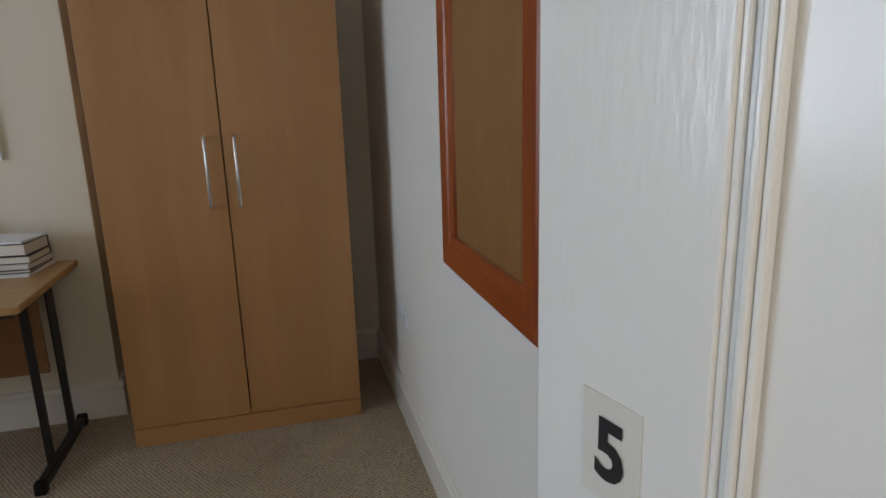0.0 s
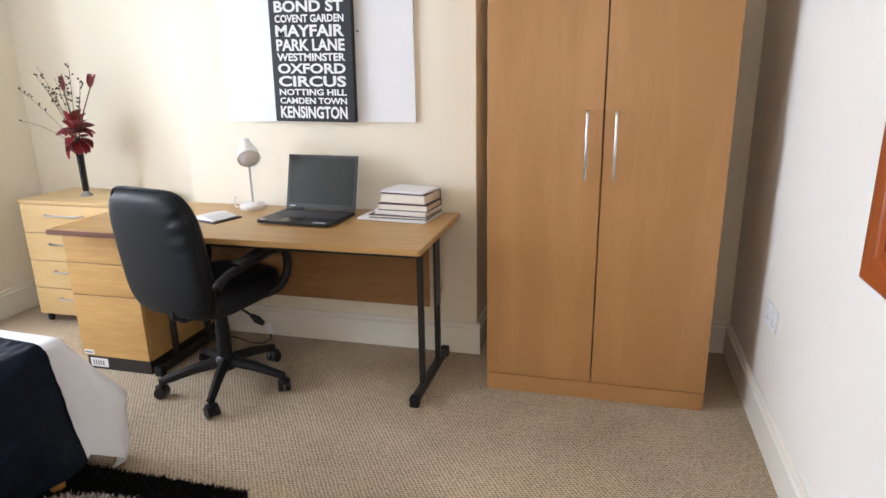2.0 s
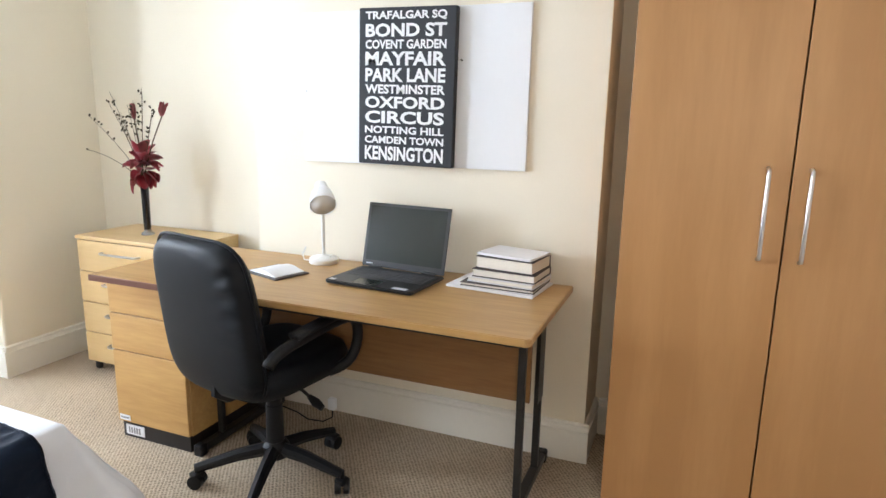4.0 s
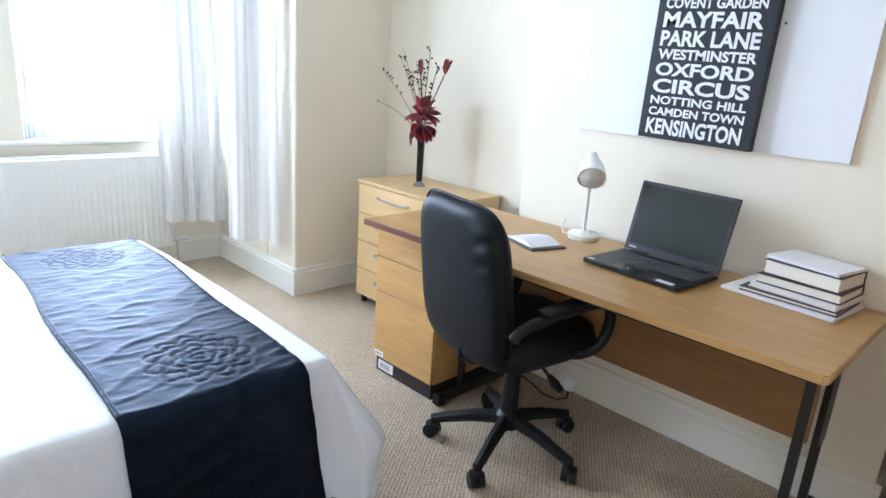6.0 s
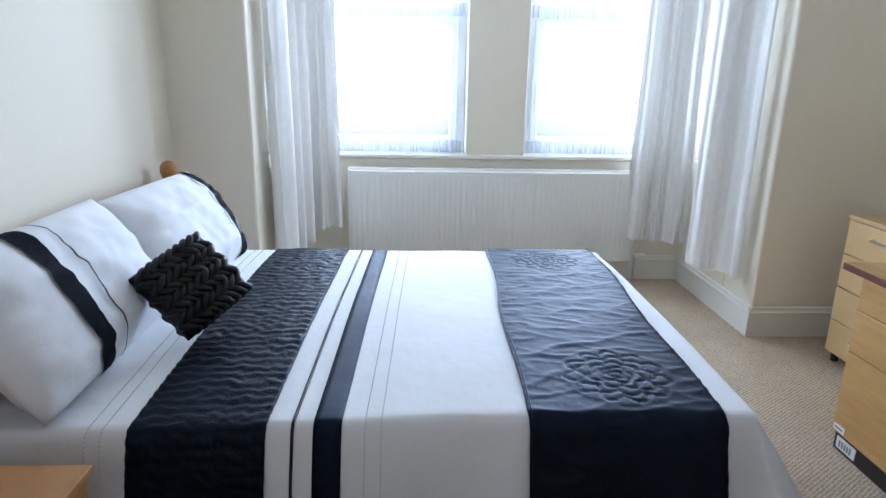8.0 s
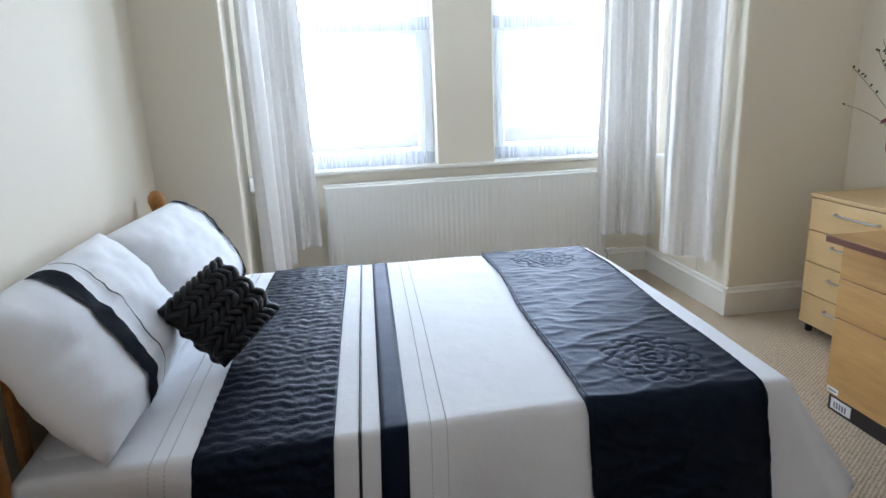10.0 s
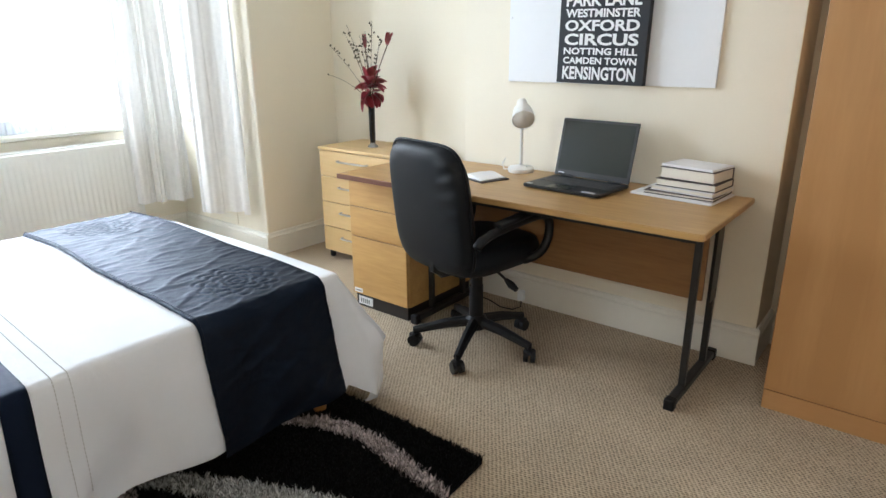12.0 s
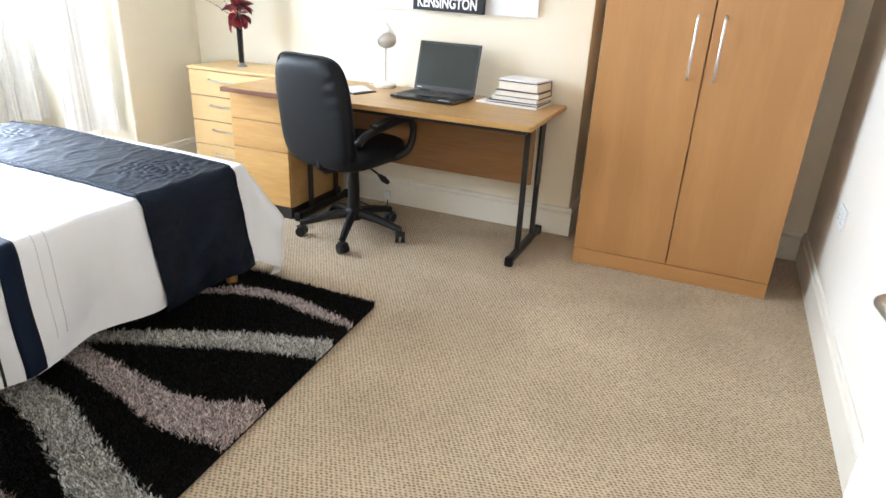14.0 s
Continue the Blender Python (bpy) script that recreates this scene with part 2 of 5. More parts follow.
M_RUNNER = fabric("navy_quilted_satin", (0.0045, 0.005, 0.0065), 0.56, 600, 14, 0.2, 0.2, 0.0, 0.42, (0.30, 0.52, 1.0))
M_QUILT = fabric("black_pintuck_fabric", (0.004, 0.005, 0.009), 0.55, 500, 30, 0.3, 0.25, 0.0, 0.25, (0.42, 0.60, 1.0))
M_STRIPE = fabric("navy_cotton_band", (0.006, 0.008, 0.014), 0.9, 500, 20, 0.2, 0.2, 0.0, 0.12)
M_THREAD = plain("grey_stitching", (0.50, 0.49, 0.49), 0.8, relief=0)
M_CORD = plain("black_cord", (0.012, 0.012, 0.016), 0.6, relief=0)
M_CUSHION = fabric("black_woven_satin", (0.004, 0.004, 0.005), 0.42, 500, 20, 0.2, 0.2, 0.0, 0.28)
M_CURTAIN = see_through("white_curtain_cloth", (0.82, 0.80, 0.765), 0.0, 0.035)
M_NETHEM = see_through("gathered_net_hem", (0.66, 0.69, 0.74), 0.22, 0.24)
M_NET = see_through("white_net", (0.85, 0.87, 0.9), 0.86, 0.5)
M_GLASS = glass_mat()
M_OUT = outdoors_mat()
M_VASE = plain("black_glazed_vase", (0.006, 0.005, 0.005), 0.12, vary=0.2, relief=0)
M_VASEFOOT = plain("clear_grey_vase_foot", (0.25, 0.24, 0.23), 0.1, vary=0.1, relief=0)
M_PETAL = fabric("dark_red_ribbon_petal", (0.38, 0.034, 0.050), 0.42, 300, 14, 0.3, 0.3)
M_PINK = fabric("dusty_pink_bud", (0.40, 0.10, 0.10), 0.6, 300, 14, 0.3, 0.3)
M_STEM = plain("dried_stem", (0.10, 0.07, 0.04), 0.8, vary=0.3)
M_POD = plain("dried_seed_pod", (0.06, 0.05, 0.025), 0.8, vary=0.4)
M_RUGBLACK = plain("black_shag_pile", (0.0045, 0.0045, 0.0045), 0.8, vary=0.3, relief=0)
M_RUGBLACK.node_tree.nodes["Principled BSDF"].inputs["Specular IOR Level"].default_value = 0.15


def pile_mat(name, dark, light, rough=0.65):
    """Yarn ends that differ from one another."""
    m, n, l, b = base_mat(name, rough)
    geo = n.new("ShaderNodeNewGeometry")
    r = ramp(n, [(0.0, dark), (0.45, [(a + c) * 0.42 for a, c in zip(dark, light)]), (1.0, light)])
    l.new(geo.outputs["Random Per Island"], r.inputs["Fac"])
    l.new(r.outputs["Color"], b.inputs["Base Color"])
    return m


M_RUGGREY = pile_mat("silver_grey_shag_pile", (0.10, 0.10, 0.09), (0.86, 0.86, 0.83))
M_RUGMAUVE = pile_mat("mauve_grey_shag_pile", (0.12, 0.09, 0.09), (0.86, 0.74, 0.73))
M_DIGIT = plain("black_digit", (0.012, 0.012, 0.012), 0.5, relief=0)
M_PLATE = plain("clear_label_film", (0.70, 0.70, 0.66), 0.3, vary=0.02, relief=0)
M_GREYBAR = plain("grey_print", (0.25, 0.25, 0.25), 0.6, relief=0)

# ---------------- mesh helpers ----------------
def part(name, bm, material, parent=None, label="", smooth=False, at=None):
    """Link a bmesh as one mesh object, under a thing or a part if one is given."""
    me = bpy.data.meshes.new(name)
    bm.normal_update()
    bm.to_mesh(me)
    bm.free()
    for mt in material if isinstance(material, (list, tuple)) else (material,):
        me.materials.append(mt)
    if smooth:
        me.shade_smooth()
        if smooth != "all":
            me.set_sharp_from_angle(angle=radians(40))
    ob = new(name, me)
    if parent is not None:
        ob.parent = parent
    if at is not None:
        ob.matrix_basis = at
    if label:
        tagged(ob, label)
    return ob


def thing(name, label, category, group="", kind="", at=None):
    ob = new(name)
    ob.empty_display_size = 0.1
    if at is not None:
        ob.matrix_basis = at
    return tagged(ob, label, category, group, kind)


def box(x0, x1, y0, y1, z0, z1, bevel=0.0, seg=2, bm=None):
    own = bmesh.new()
    bmesh.ops.create_cube(own, size=1, matrix=Matrix.LocRotScale(((x0 + x1) / 2, (y0 + y1) / 2, (z0 + z1) / 2), None, (x1 - x0, y1 - y0, z1 - z0)))
    if bevel:
        bmesh.ops.bevel(own, geom=list(own.edges), offset=bevel, segments=seg, affect="EDGES", profile=0.5)
    return merge(bm, own)


def merge(bm, own):
    if bm is None:
        return own
    me = bpy.data.meshes.new("tmp")
    own.to_mesh(me)
    own.free()
    bm.from_mesh(me)
    bpy.data.meshes.remove(me)
    return bm


def tube(points, radius, seg=10, bm=None, taper=None):
    """A round bar through points."""
    bm = bm or bmesh.new()
    pts = [Vector(p) for p in points]
    rings = []
    a = None
    for i, p in enumerate(pts):
        d = (pts[min(i + 1, len(pts) - 1)] - pts[max(i - 1, 0)]).normalized()
        a = d.orthogonal().normalized() if a is None else (a - d * a.dot(d)).normalized()
        c = d.cross(a).normalized()
        r = radius * (taper[i] if taper else 1)
        rings.append([bm.verts.new(p + r * (math.cos(q) * a + math.sin(q) * c)) for q in [2 * math.pi * k / seg for k in range(seg)]])
    for r0, r1 in zip(rings, rings[1:]):
        for k in range(seg):
            bm.faces.new((r0[k], r0[(k + 1) % seg], r1[(k + 1) % seg], r1[k]))
    bm.faces.new(rings[0][::-1])
    bm.faces.new(rings[-1])
    return bm


def lathe(profile, seg=28, centre=(0, 0, 0), bm=None):
    """A turned body from (radius, z) pairs."""
    bm = bm or bmesh.new()
    c = Vector(centre)
    rings = [[bm.verts.new(c + Vector((r * math.cos(2 * math.pi * k / seg), r * math.sin(2 * math.pi * k / seg), z))) for k in range(seg)] for r, z in profile]
    for r0, r1 in zip(rings, rings[1:]):
        for k in range(seg):
            bm.faces.new((r0[k], r0[(k + 1) % seg], r1[(k + 1) % seg], r1[k]))
    bm.faces.new(rings[0][::-1])
    bm.faces.new(rings[-1])
    return bm


def prism(outline, z0, z1, bevel=0.0, seg=2):
    """An outline in x and y, raised from z0 to z1."""
    bm = bmesh.new()
    low = [bm.verts.new((x, y, z0)) for x, y in outline]
    f = bm.faces.new(low)
    out = bmesh.ops.extrude_face_region(bm, geom=[f])
    bmesh.ops.translate(bm, vec=(0, 0, z1 - z0), verts=[v for v in out["geom"] if isinstance(v, bmesh.types.BMVert)])
    bmesh.ops.recalc_face_normals(bm, faces=bm.faces)
    if bevel:
        bmesh.ops.bevel(bm, geom=list(bm.edges), offset=bevel, segments=seg, affect="EDGES")
    return bm


def structure(name, bm, material, label, category="", smooth=False):
    return tagged(part(name, bm, material, smooth=smooth), label, category or name.split("_")[0], kind="structure")


# ---------------- the room ----------------
EAST, NORTH, SOUTH, WEST = 1.378, 4.72, 1.11, -2.735
BREAST = (-1.41, 0.15, 4.44)       # chimney breast: two sides and front
CEIL = 2.55
DOORWAY = (0.43, 1.30, 2.04)

structure("floor", box(-3.72, EAST + 0.1, SOUTH - 0.14, NORTH + 0.05, -0.12, 0), M_CARPET, "beige and brown loop-pile carpet over the whole floor", "floor")
structure("ceiling", box(-3.72, EAST + 0.1, SOUTH - 0.14, NORTH + 0.1, CEIL, CEIL + 0.1), M_CEIL, "plain white painted ceiling", "ceiling")
structure("wall_east", box(EAST, EAST + 0.12, SOUTH - 0.14, NORTH + 0.1, -0.12, CEIL), M_WHITEWALL, "off-white painted wall with the framed mirror", "wall")
structure("wall_north", box(WEST - 0.3, EAST, NORTH, NORTH + 0.1, -0.12, CEIL), M_WALL, "cream painted alcove wall behind desk and wardrobe", "wall")
structure("wall_chimney_breast", box(BREAST[0], BREAST[1], BREAST[2], NORTH + 0.05, -0.05, CEIL, 0.003), M_WALL, "cream painted chimney breast behind the desk", "wall")
structure("wall_west_window_side", box(SIDE_2[1], WEST, BAY[1], NORTH + 0.05, -0.12, CEIL, 0.012), M_WALL, "cream painted wall between alcove and bay window", "wall")
structure("wall_west_bed_side", box(-SIDE_1[0], WEST, SOUTH - 0.05, BAY[0], -0.12, CEIL, 0.012), M_WALL, "cream painted wall between bed head and bay window", "wall")
for number, (y0, y1) in enumerate(((BAY[1], BAY[1] + 0.28), (BAY[0] - 0.28, BAY[0])), 1):
    edge = -3.06
    structure(f"wall_bay_cheek_below_{number}", box(WIN_X, edge, y0, y1, -0.12, SILL - 0.03), M_WALL, "cream painted wall below the side window", "wall")
    structure(f"wall_bay_cheek_head_{number}", box(WIN_X, edge, y0, y1, HEAD, CEIL), M_WALL, "cream painted wall above the side window", "wall")
    structure(f"wall_bay_cheek_jamb_{number}", box(WIN_X, -3.60, y0, y1, SILL - 0.03, HEAD), M_WALL, "cream painted corner beside the side window", "wall")

# south wall with the doorway through it
structure("wall_south", box(-3.72, DOORWAY[0], SOUTH - 0.14, SOUTH, -0.12, CEIL), M_WALL, "cream painted wall behind the bed head", "wall")
structure("wall_south_by_door", box(DOORWAY[1], EAST, SOUTH - 0.14, SOUTH, -0.12, CEIL), M_WALL, "narrow cream wall beside the doorway", "wall")
structure("wall_south_over_door", box(DOORWAY[0], DOORWAY[1], SOUTH - 0.14, SOUTH, DOORWAY[2], CEIL), M_WALL, "cream wall above the doorway", "wall")

# window wall: breast below, pier between, cheeks and head
wx0, wx1 = WIN_X - 0.28, WIN_X
structure("wall_window_below", box(wx0, wx1, SOUTH, NORTH, -0.12, SILL - 0.03), M_WALL, "cream painted wall below the windows", "wall")
structure("wall_window_head", box(wx0, wx1, SOUTH, NORTH, HEAD, CEIL + 0.1), M_WALL, "cream painted wall above the windows", "wall")
structure("wall_window_pier", box(wx0, wx1, WINDOWS[0][1], WINDOWS[1][0], SILL - 0.03, HEAD, 0.006), M_WALL, "cream painted pier between the two windows", "wall")
structure("wall_window_cheek_1", box(wx0, wx1, SOUTH, WINDOWS[0][0], SILL - 0.03, HEAD), M_WALL, "cream wall beside the window", "wall")
structure("wall_window_cheek_2", box(wx0, wx1, WINDOWS[1][1], NORTH, SILL - 0.03, HEAD), M_WALL, "cream wall beside the window", "wall")

# corridor behind the doorway, closed round
structure("corridor_floor", box(-0.6, 2.2, -0.6, SOUTH - 0.14, -0.12, -0.001), M_CARPET, "beige carpet of the corridor", "floor")
structure("corridor_wall_back", box(-0.6, 2.2, -0.7, -0.6, -0.12, CEIL), M_WALL, "cream corridor wall", "wall")
structure("corridor_wall_1", box(-0.7, -0.6, -0.7, SOUTH - 0.14, -0.12, CEIL), M_WALL, "cream corridor wall", "wall")
structure("corridor_wall_2", box(2.2, 2.3, -0.7, SOUTH - 0.14, -0.12, CEIL), M_WALL, "cream corridor wall", "wall")
structure("corridor_ceiling", box(-0.7, 2.3, -0.7, SOUTH - 0.14, CEIL, CEIL + 0.1), M_CEIL, "white corridor ceiling", "ceiling")


def skirting(name, a, b, out):
    """A moulded board from a to b; out: the way it faces into the room."""
    a, b, out = Vector((*a, 0)), Vector((*b, 0)), Vector((*out, 0))
    prof = ((0, 0), (0.017, 0), (0.017, 0.127), (0.020, 0.130), (0.020, 0.137), (0.014, 0.143), (0.011, 0.152), (0.012, 0.159), (0.006, 0.166), (0, 0.166))
    bm = bmesh.new()
    ends = [[bm.verts.new(p + out * d + Vector((0, 0, z))) for d, z in prof] for p in (a, b)]
    k = len(prof)
    for i in range(k):
        bm.faces.new((ends[0][i], ends[0][(i + 1) % k], ends[1][(i + 1) % k], ends[1][i]))
    bm.faces.new(ends[0][::-1])
    bm.faces.new(ends[1])
    bmesh.ops.recalc_face_normals(bm, faces=bm.faces)
    return structure(name, bm, M_TRIM, "white painted moulded skirting board", "skirting board")


S = 0.019
skirting("baseboard_east", (EAST, SOUTH), (EAST, NORTH), (-1, 0))
skirting("baseboard_alcove_wardrobe", (BREAST[1] + S, NORTH), (EAST - S, NORTH), (0, -1))
skirting("baseboard_breast_side_1", (BREAST[1], BREAST[2]), (BREAST[1], NORTH), (1, 0))
skirting("baseboard_breast", (BREAST[0] - S, BREAST[2]), (BREAST[1] + S, BREAST[2]), (0, -1))
skirting("baseboard_breast_side_2", (BREAST[0], BREAST[2]), (BREAST[0], NORTH), (-1, 0))
skirting("baseboard_alcove_chest", (WEST + S, NORTH), (BREAST[0] - S, NORTH), (0, -1))
skirting("baseboard_west_1", (WEST, BAY[1] - S), (WEST, NORTH), (1, 0))
skirting("baseboard_bay_1", (WIN_X, BAY[1]), (WEST + S, BAY[1]), (0, -1))
skirting("baseboard_bay_window", (WIN_X, BAY[0] + S), (WIN_X, BAY[1] - S), (1, 0))
skirting("baseboard_bay_2", (WIN_X, BAY[0]), (WEST + S, BAY[0]), (0, 1))
skirting("baseboard_west_2", (WEST, SOUTH), (WEST, BAY[0] + S), (1, 0))
skirting("baseboard_south", (WEST + S, SOUTH), (DOORWAY[0] - 0.07, SOUTH), (0, 1))


def architrave(name, x0, x1):
    structure(name, box(x0, x1, SOUTH, SOUTH + 0.02, 0, DOORWAY[2] + 0.07, 0.006), M_TRIM, "white painted door architrave", "door frame")


architrave("trim_door_1", DOORWAY[0] - 0.07, DOORWAY[0])
architrave("trim_door_2", DOORWAY[1], DOORWAY[1] + 0.07)
structure("trim_door_head", box(DOORWAY[0], DOORWAY[1], SOUTH, SOUTH + 0.02, DOORWAY[2], DOORWAY[2] + 0.07, 0.006), M_TRIM, "white painted door architrave head", "door frame")


# ---------------- windows ----------------
def window(name, y0, y1, side, label="white plastic casement window with a top light", at=None):
    w = thing(name, label, "window", kind="structure", at=at)
    x0, x1 = WIN_X - 0.21, WIN_X - 0.14
    f = 0.055
    tr = 1.66
    for k, (a, b, c, d) in enumerate(((y0, y0 + f, SILL, HEAD), (y1 - f, y1, SILL, HEAD), (y0 + f, y1 - f, SILL, SILL + f), (y0 + f, y1 - f, HEAD - f, HEAD), (y0 + f, y1 - f, tr, tr + 0.09))):
        part("window_frame", box(x0, x1, a, b, c, d, 0.006), M_UPVC, w)
    # opening sash of the lower light, standing proud of the frame
    g = 0.045
    for a, b, c, d in ((y0 + f, y0 + f + g, SILL + f, tr), (y1 - f - g, y1 - f, SILL + f, tr), (y0 + f + g, y1 - f - g, SILL + f, SILL + f + g), (y0 + f + g, y1 - f - g, tr - g, tr)):
        part("sash_rail", box(x0 + 0.01, x1 + 0.018, a, b, c, d, 0.008), M_UPVC, w)
    p = part("pane", box(x0 + 0.03, x0 + 0.036, y0 + f + g, y1 - f - g, SILL + f + g, tr - g), M_GLASS, w)
    q = part("pane", box(x0 + 0.03, x0 + 0.036, y0 + f, y1 - f, tr + 0.09, HEAD - f), M_GLASS, w)
    p.visible_shadow = q.visible_shadow = False
    hy = y0 + f + 0.022 if side > 0 else y1 - f - 0.022
    h = part("handle", box(x1 + 0.018, x1 + 0.034, hy - 0.012, hy + 0.012, 1.20, 1.27, 0.004), M_UPVC, w, "white window handle")
    part("lever", box(x1 + 0.034, x1 + 0.05, hy - 0.009, hy + 0.009, 1.10, 1.24, 0.005), M_UPVC, h)
    return w


window("window_1", *WINDOWS[0], -1)
window("window_2", *WINDOWS[1], 1)
window("window_3", *SIDE_1, -1, "narrow white plastic side window behind the curtain", TURN_1)
window("window_4", *SIDE_2, 1, "narrow white plastic side window behind the curtain", TURN_2)
structure("window_sill_side_1", box(-3.60, -3.06, BAY[0] - 0.14, BAY[0] + 0.02, SILL - 0.026, SILL - 0.002, 0.006), M_TRIM, "white painted window board of the side window", "window sill")
structure("window_sill_side_2", box(-3.60, -3.06, BAY[1] - 0.02, BAY[1] + 0.14, SILL - 0.026, SILL - 0.002, 0.006), M_TRIM, "white painted window board of the side window", "window sill")
structure("window_sill", box(WIN_X - 0.14, WIN_X + 0.03, BAY[0], BAY[1], SILL - 0.024, SILL, 0.006), M_TRIM, "white painted window board along both windows", "window sill")
structure("backdrop", box(-60, -59.5, -60, 66, -30, 50), M_OUT, "bright overcast sky outside the windows", "sky")
structure("ground", box(-60, -4.2, -60, 66, -3.2, -3.0), plain("far_paving", (0.35, 0.34, 0.32), 0.9), "pale paving outside far below the windows", "ground")

# ---------------- the bed ----------------
BX0, BX1, BY0, BY1, BTOP = -2.39, -0.995, 1.22, 3.085, 0.565
HANG = 0.43


def drape(s, v, lift=0.0, rise=0.0):
    """A point of the bed cover: s runs across the bed and v along it, both in metres of cloth from the bed's corner; past the edges the cloth hangs."""
    w, ln = BX1 - BX0, BY1 - BY0
    r = 0.05
    over_n, over_f, over_e = s - w, -s, v - ln
    cx, cy = min(max(s, 0), w), min(v, ln)
    over = max(over_n, over_f, 0)
    e = max(over_e, 0)
    d = max(over, e) + 0.16 * min(over, e)
    slow = noise.noise((s * 2.3, v * 2.3, 0.3)) * 0.006 + noise.noise((s * 7, v * 7, 1.3)) * 0.0025
    x, y = BX0 + cx, BY0 + cy
    z = BTOP + slow + rise
    # crown of the mattress
    z += 0.012 * (1 - (2 * cx / w - 1) ** 2) - 0.035 * max(0, 1 - v / 1.1) * (cx / w) ** 2
    if d > 0:
        h = math.hypot(over, e)
        ax, ay = (1 if over_n > 0 else -1) * over / h, e / h
        a = min(d / r, math.pi / 2)
        out = r * math.sin(a)
        down = r * (1 - math.cos(a)) + max(0, d - r * math.pi / 2)
        fall = max(0, d - 0.06)
        both = over > 0 and e > 0
        wave = 0.012 * math.sin((v if over > e else s) * 15 + 1.0) + 0.030 * noise.noise((v * 4 + s * 3, s * 3 - v * 2, 4.2)) + 0.008 * noise.noise((v * 13, s * 5, 1.2))
        sag = 0.010 * math.sin(v * 12.5 - fall * 10 + 1.6 * noise.noise((v * 3, fall * 4, 8.1)))
        flare = fall * 0.06 + (wave + sag) * min(1, fall * 3)
        swell = 0.29 * math.sin(min(1, fall / 0.42) * math.pi * 0.66)
        near = min(1, max(0, (s - w + 0.55) / 0.55))
        peak = 0.30 * (fall / 0.27 if fall < 0.27 else 1 - 0.45 * (fall - 0.27) / 0.22)
        swell += (max(0, peak) - swell) * near ** 2
        x += ax * (0.4 * out + flare) + (0.24 * swell * min(1, 2.2 * min(over, e) / max(over, e)) if both and over_n > 0 else 0)
        y += ay * (0.4 * out + flare + (0.25 + 0.32 * near) * swell)
        z -= min(down * (0.97 if both else 1.0), 0.535)
        z = max(z, 0.02)
        if lift:
            x += ax * lift * min(1, a)
            y += ay * lift * min(1, a)
            z += lift * math.cos(a)
        return Vector((x, y, z))
    return Vector((x, y, z + lift))


def cover_strip(name, v0, v1, lift, material, parent, label="", s0=None, s1=None, step=0.022, relief=None, skew=0.05, thick=0.006, wander=0.0, dip=0.0):
    """A strip of the cover between two lines across the bed, with an edge of its own thickness. skew: how far its far end leans to the foot."""
    w = BX1 - BX0
    s0 = -HANG if s0 is None else s0
    s1 = w + HANG if s1 is None else s1
    nu, nv = max(2, round((s1 - s0) / step)), max(1, round((v1 - v0) / step))
    bm = bmesh.new()
    def point(i, j, extra):
        s, v = s0 + (s1 - s0 + dip * (j / nv) ** 3) * i / nu, v0 + (v1 - v0) * j / nv
        across = min(max(s / w, 0), 1)
        vv = v + skew * (1 - across) + (max(s - w, -s, 0) * (v - 1.1) * 0.16 if skew else 0) + (wander * math.sin(across * 7.5) * math.sin(math.pi * across) if wander else 0)
        h = relief(s, v) if relief else 0
        return bm.verts.new(drape(s, vv, lift + h + extra))
    g = [[point(i, j, 0) for j in range(nv + 1)] for i in range(nu + 1)]
    for i in range(nu):
        for j in range(nv):
            bm.faces.new((g[i][j], g[i + 1][j], g[i + 1][j + 1], g[i][j + 1]))
    edge = [g[i][0] for i in range(nu + 1)] + [g[nu][j] for j in range(1, nv + 1)] + [g[i][nv] for i in range(nu - 1, -1, -1)] + [g[0][j] for j in range(nv - 1, 0, -1)]
    # a short hem folded under
    low = [bm.verts.new(p.co - Vector((0, 0, thick))) for p in edge]
    for k in range(len(edge)):
        q = (k + 1) % len(edge)
        bm.faces.new((edge[k], edge[q], low[q], low[k]))
    bmesh.ops.recalc_face_normals(bm, faces=bm.faces)
    return part(name, bm, material, parent, label, smooth="all")


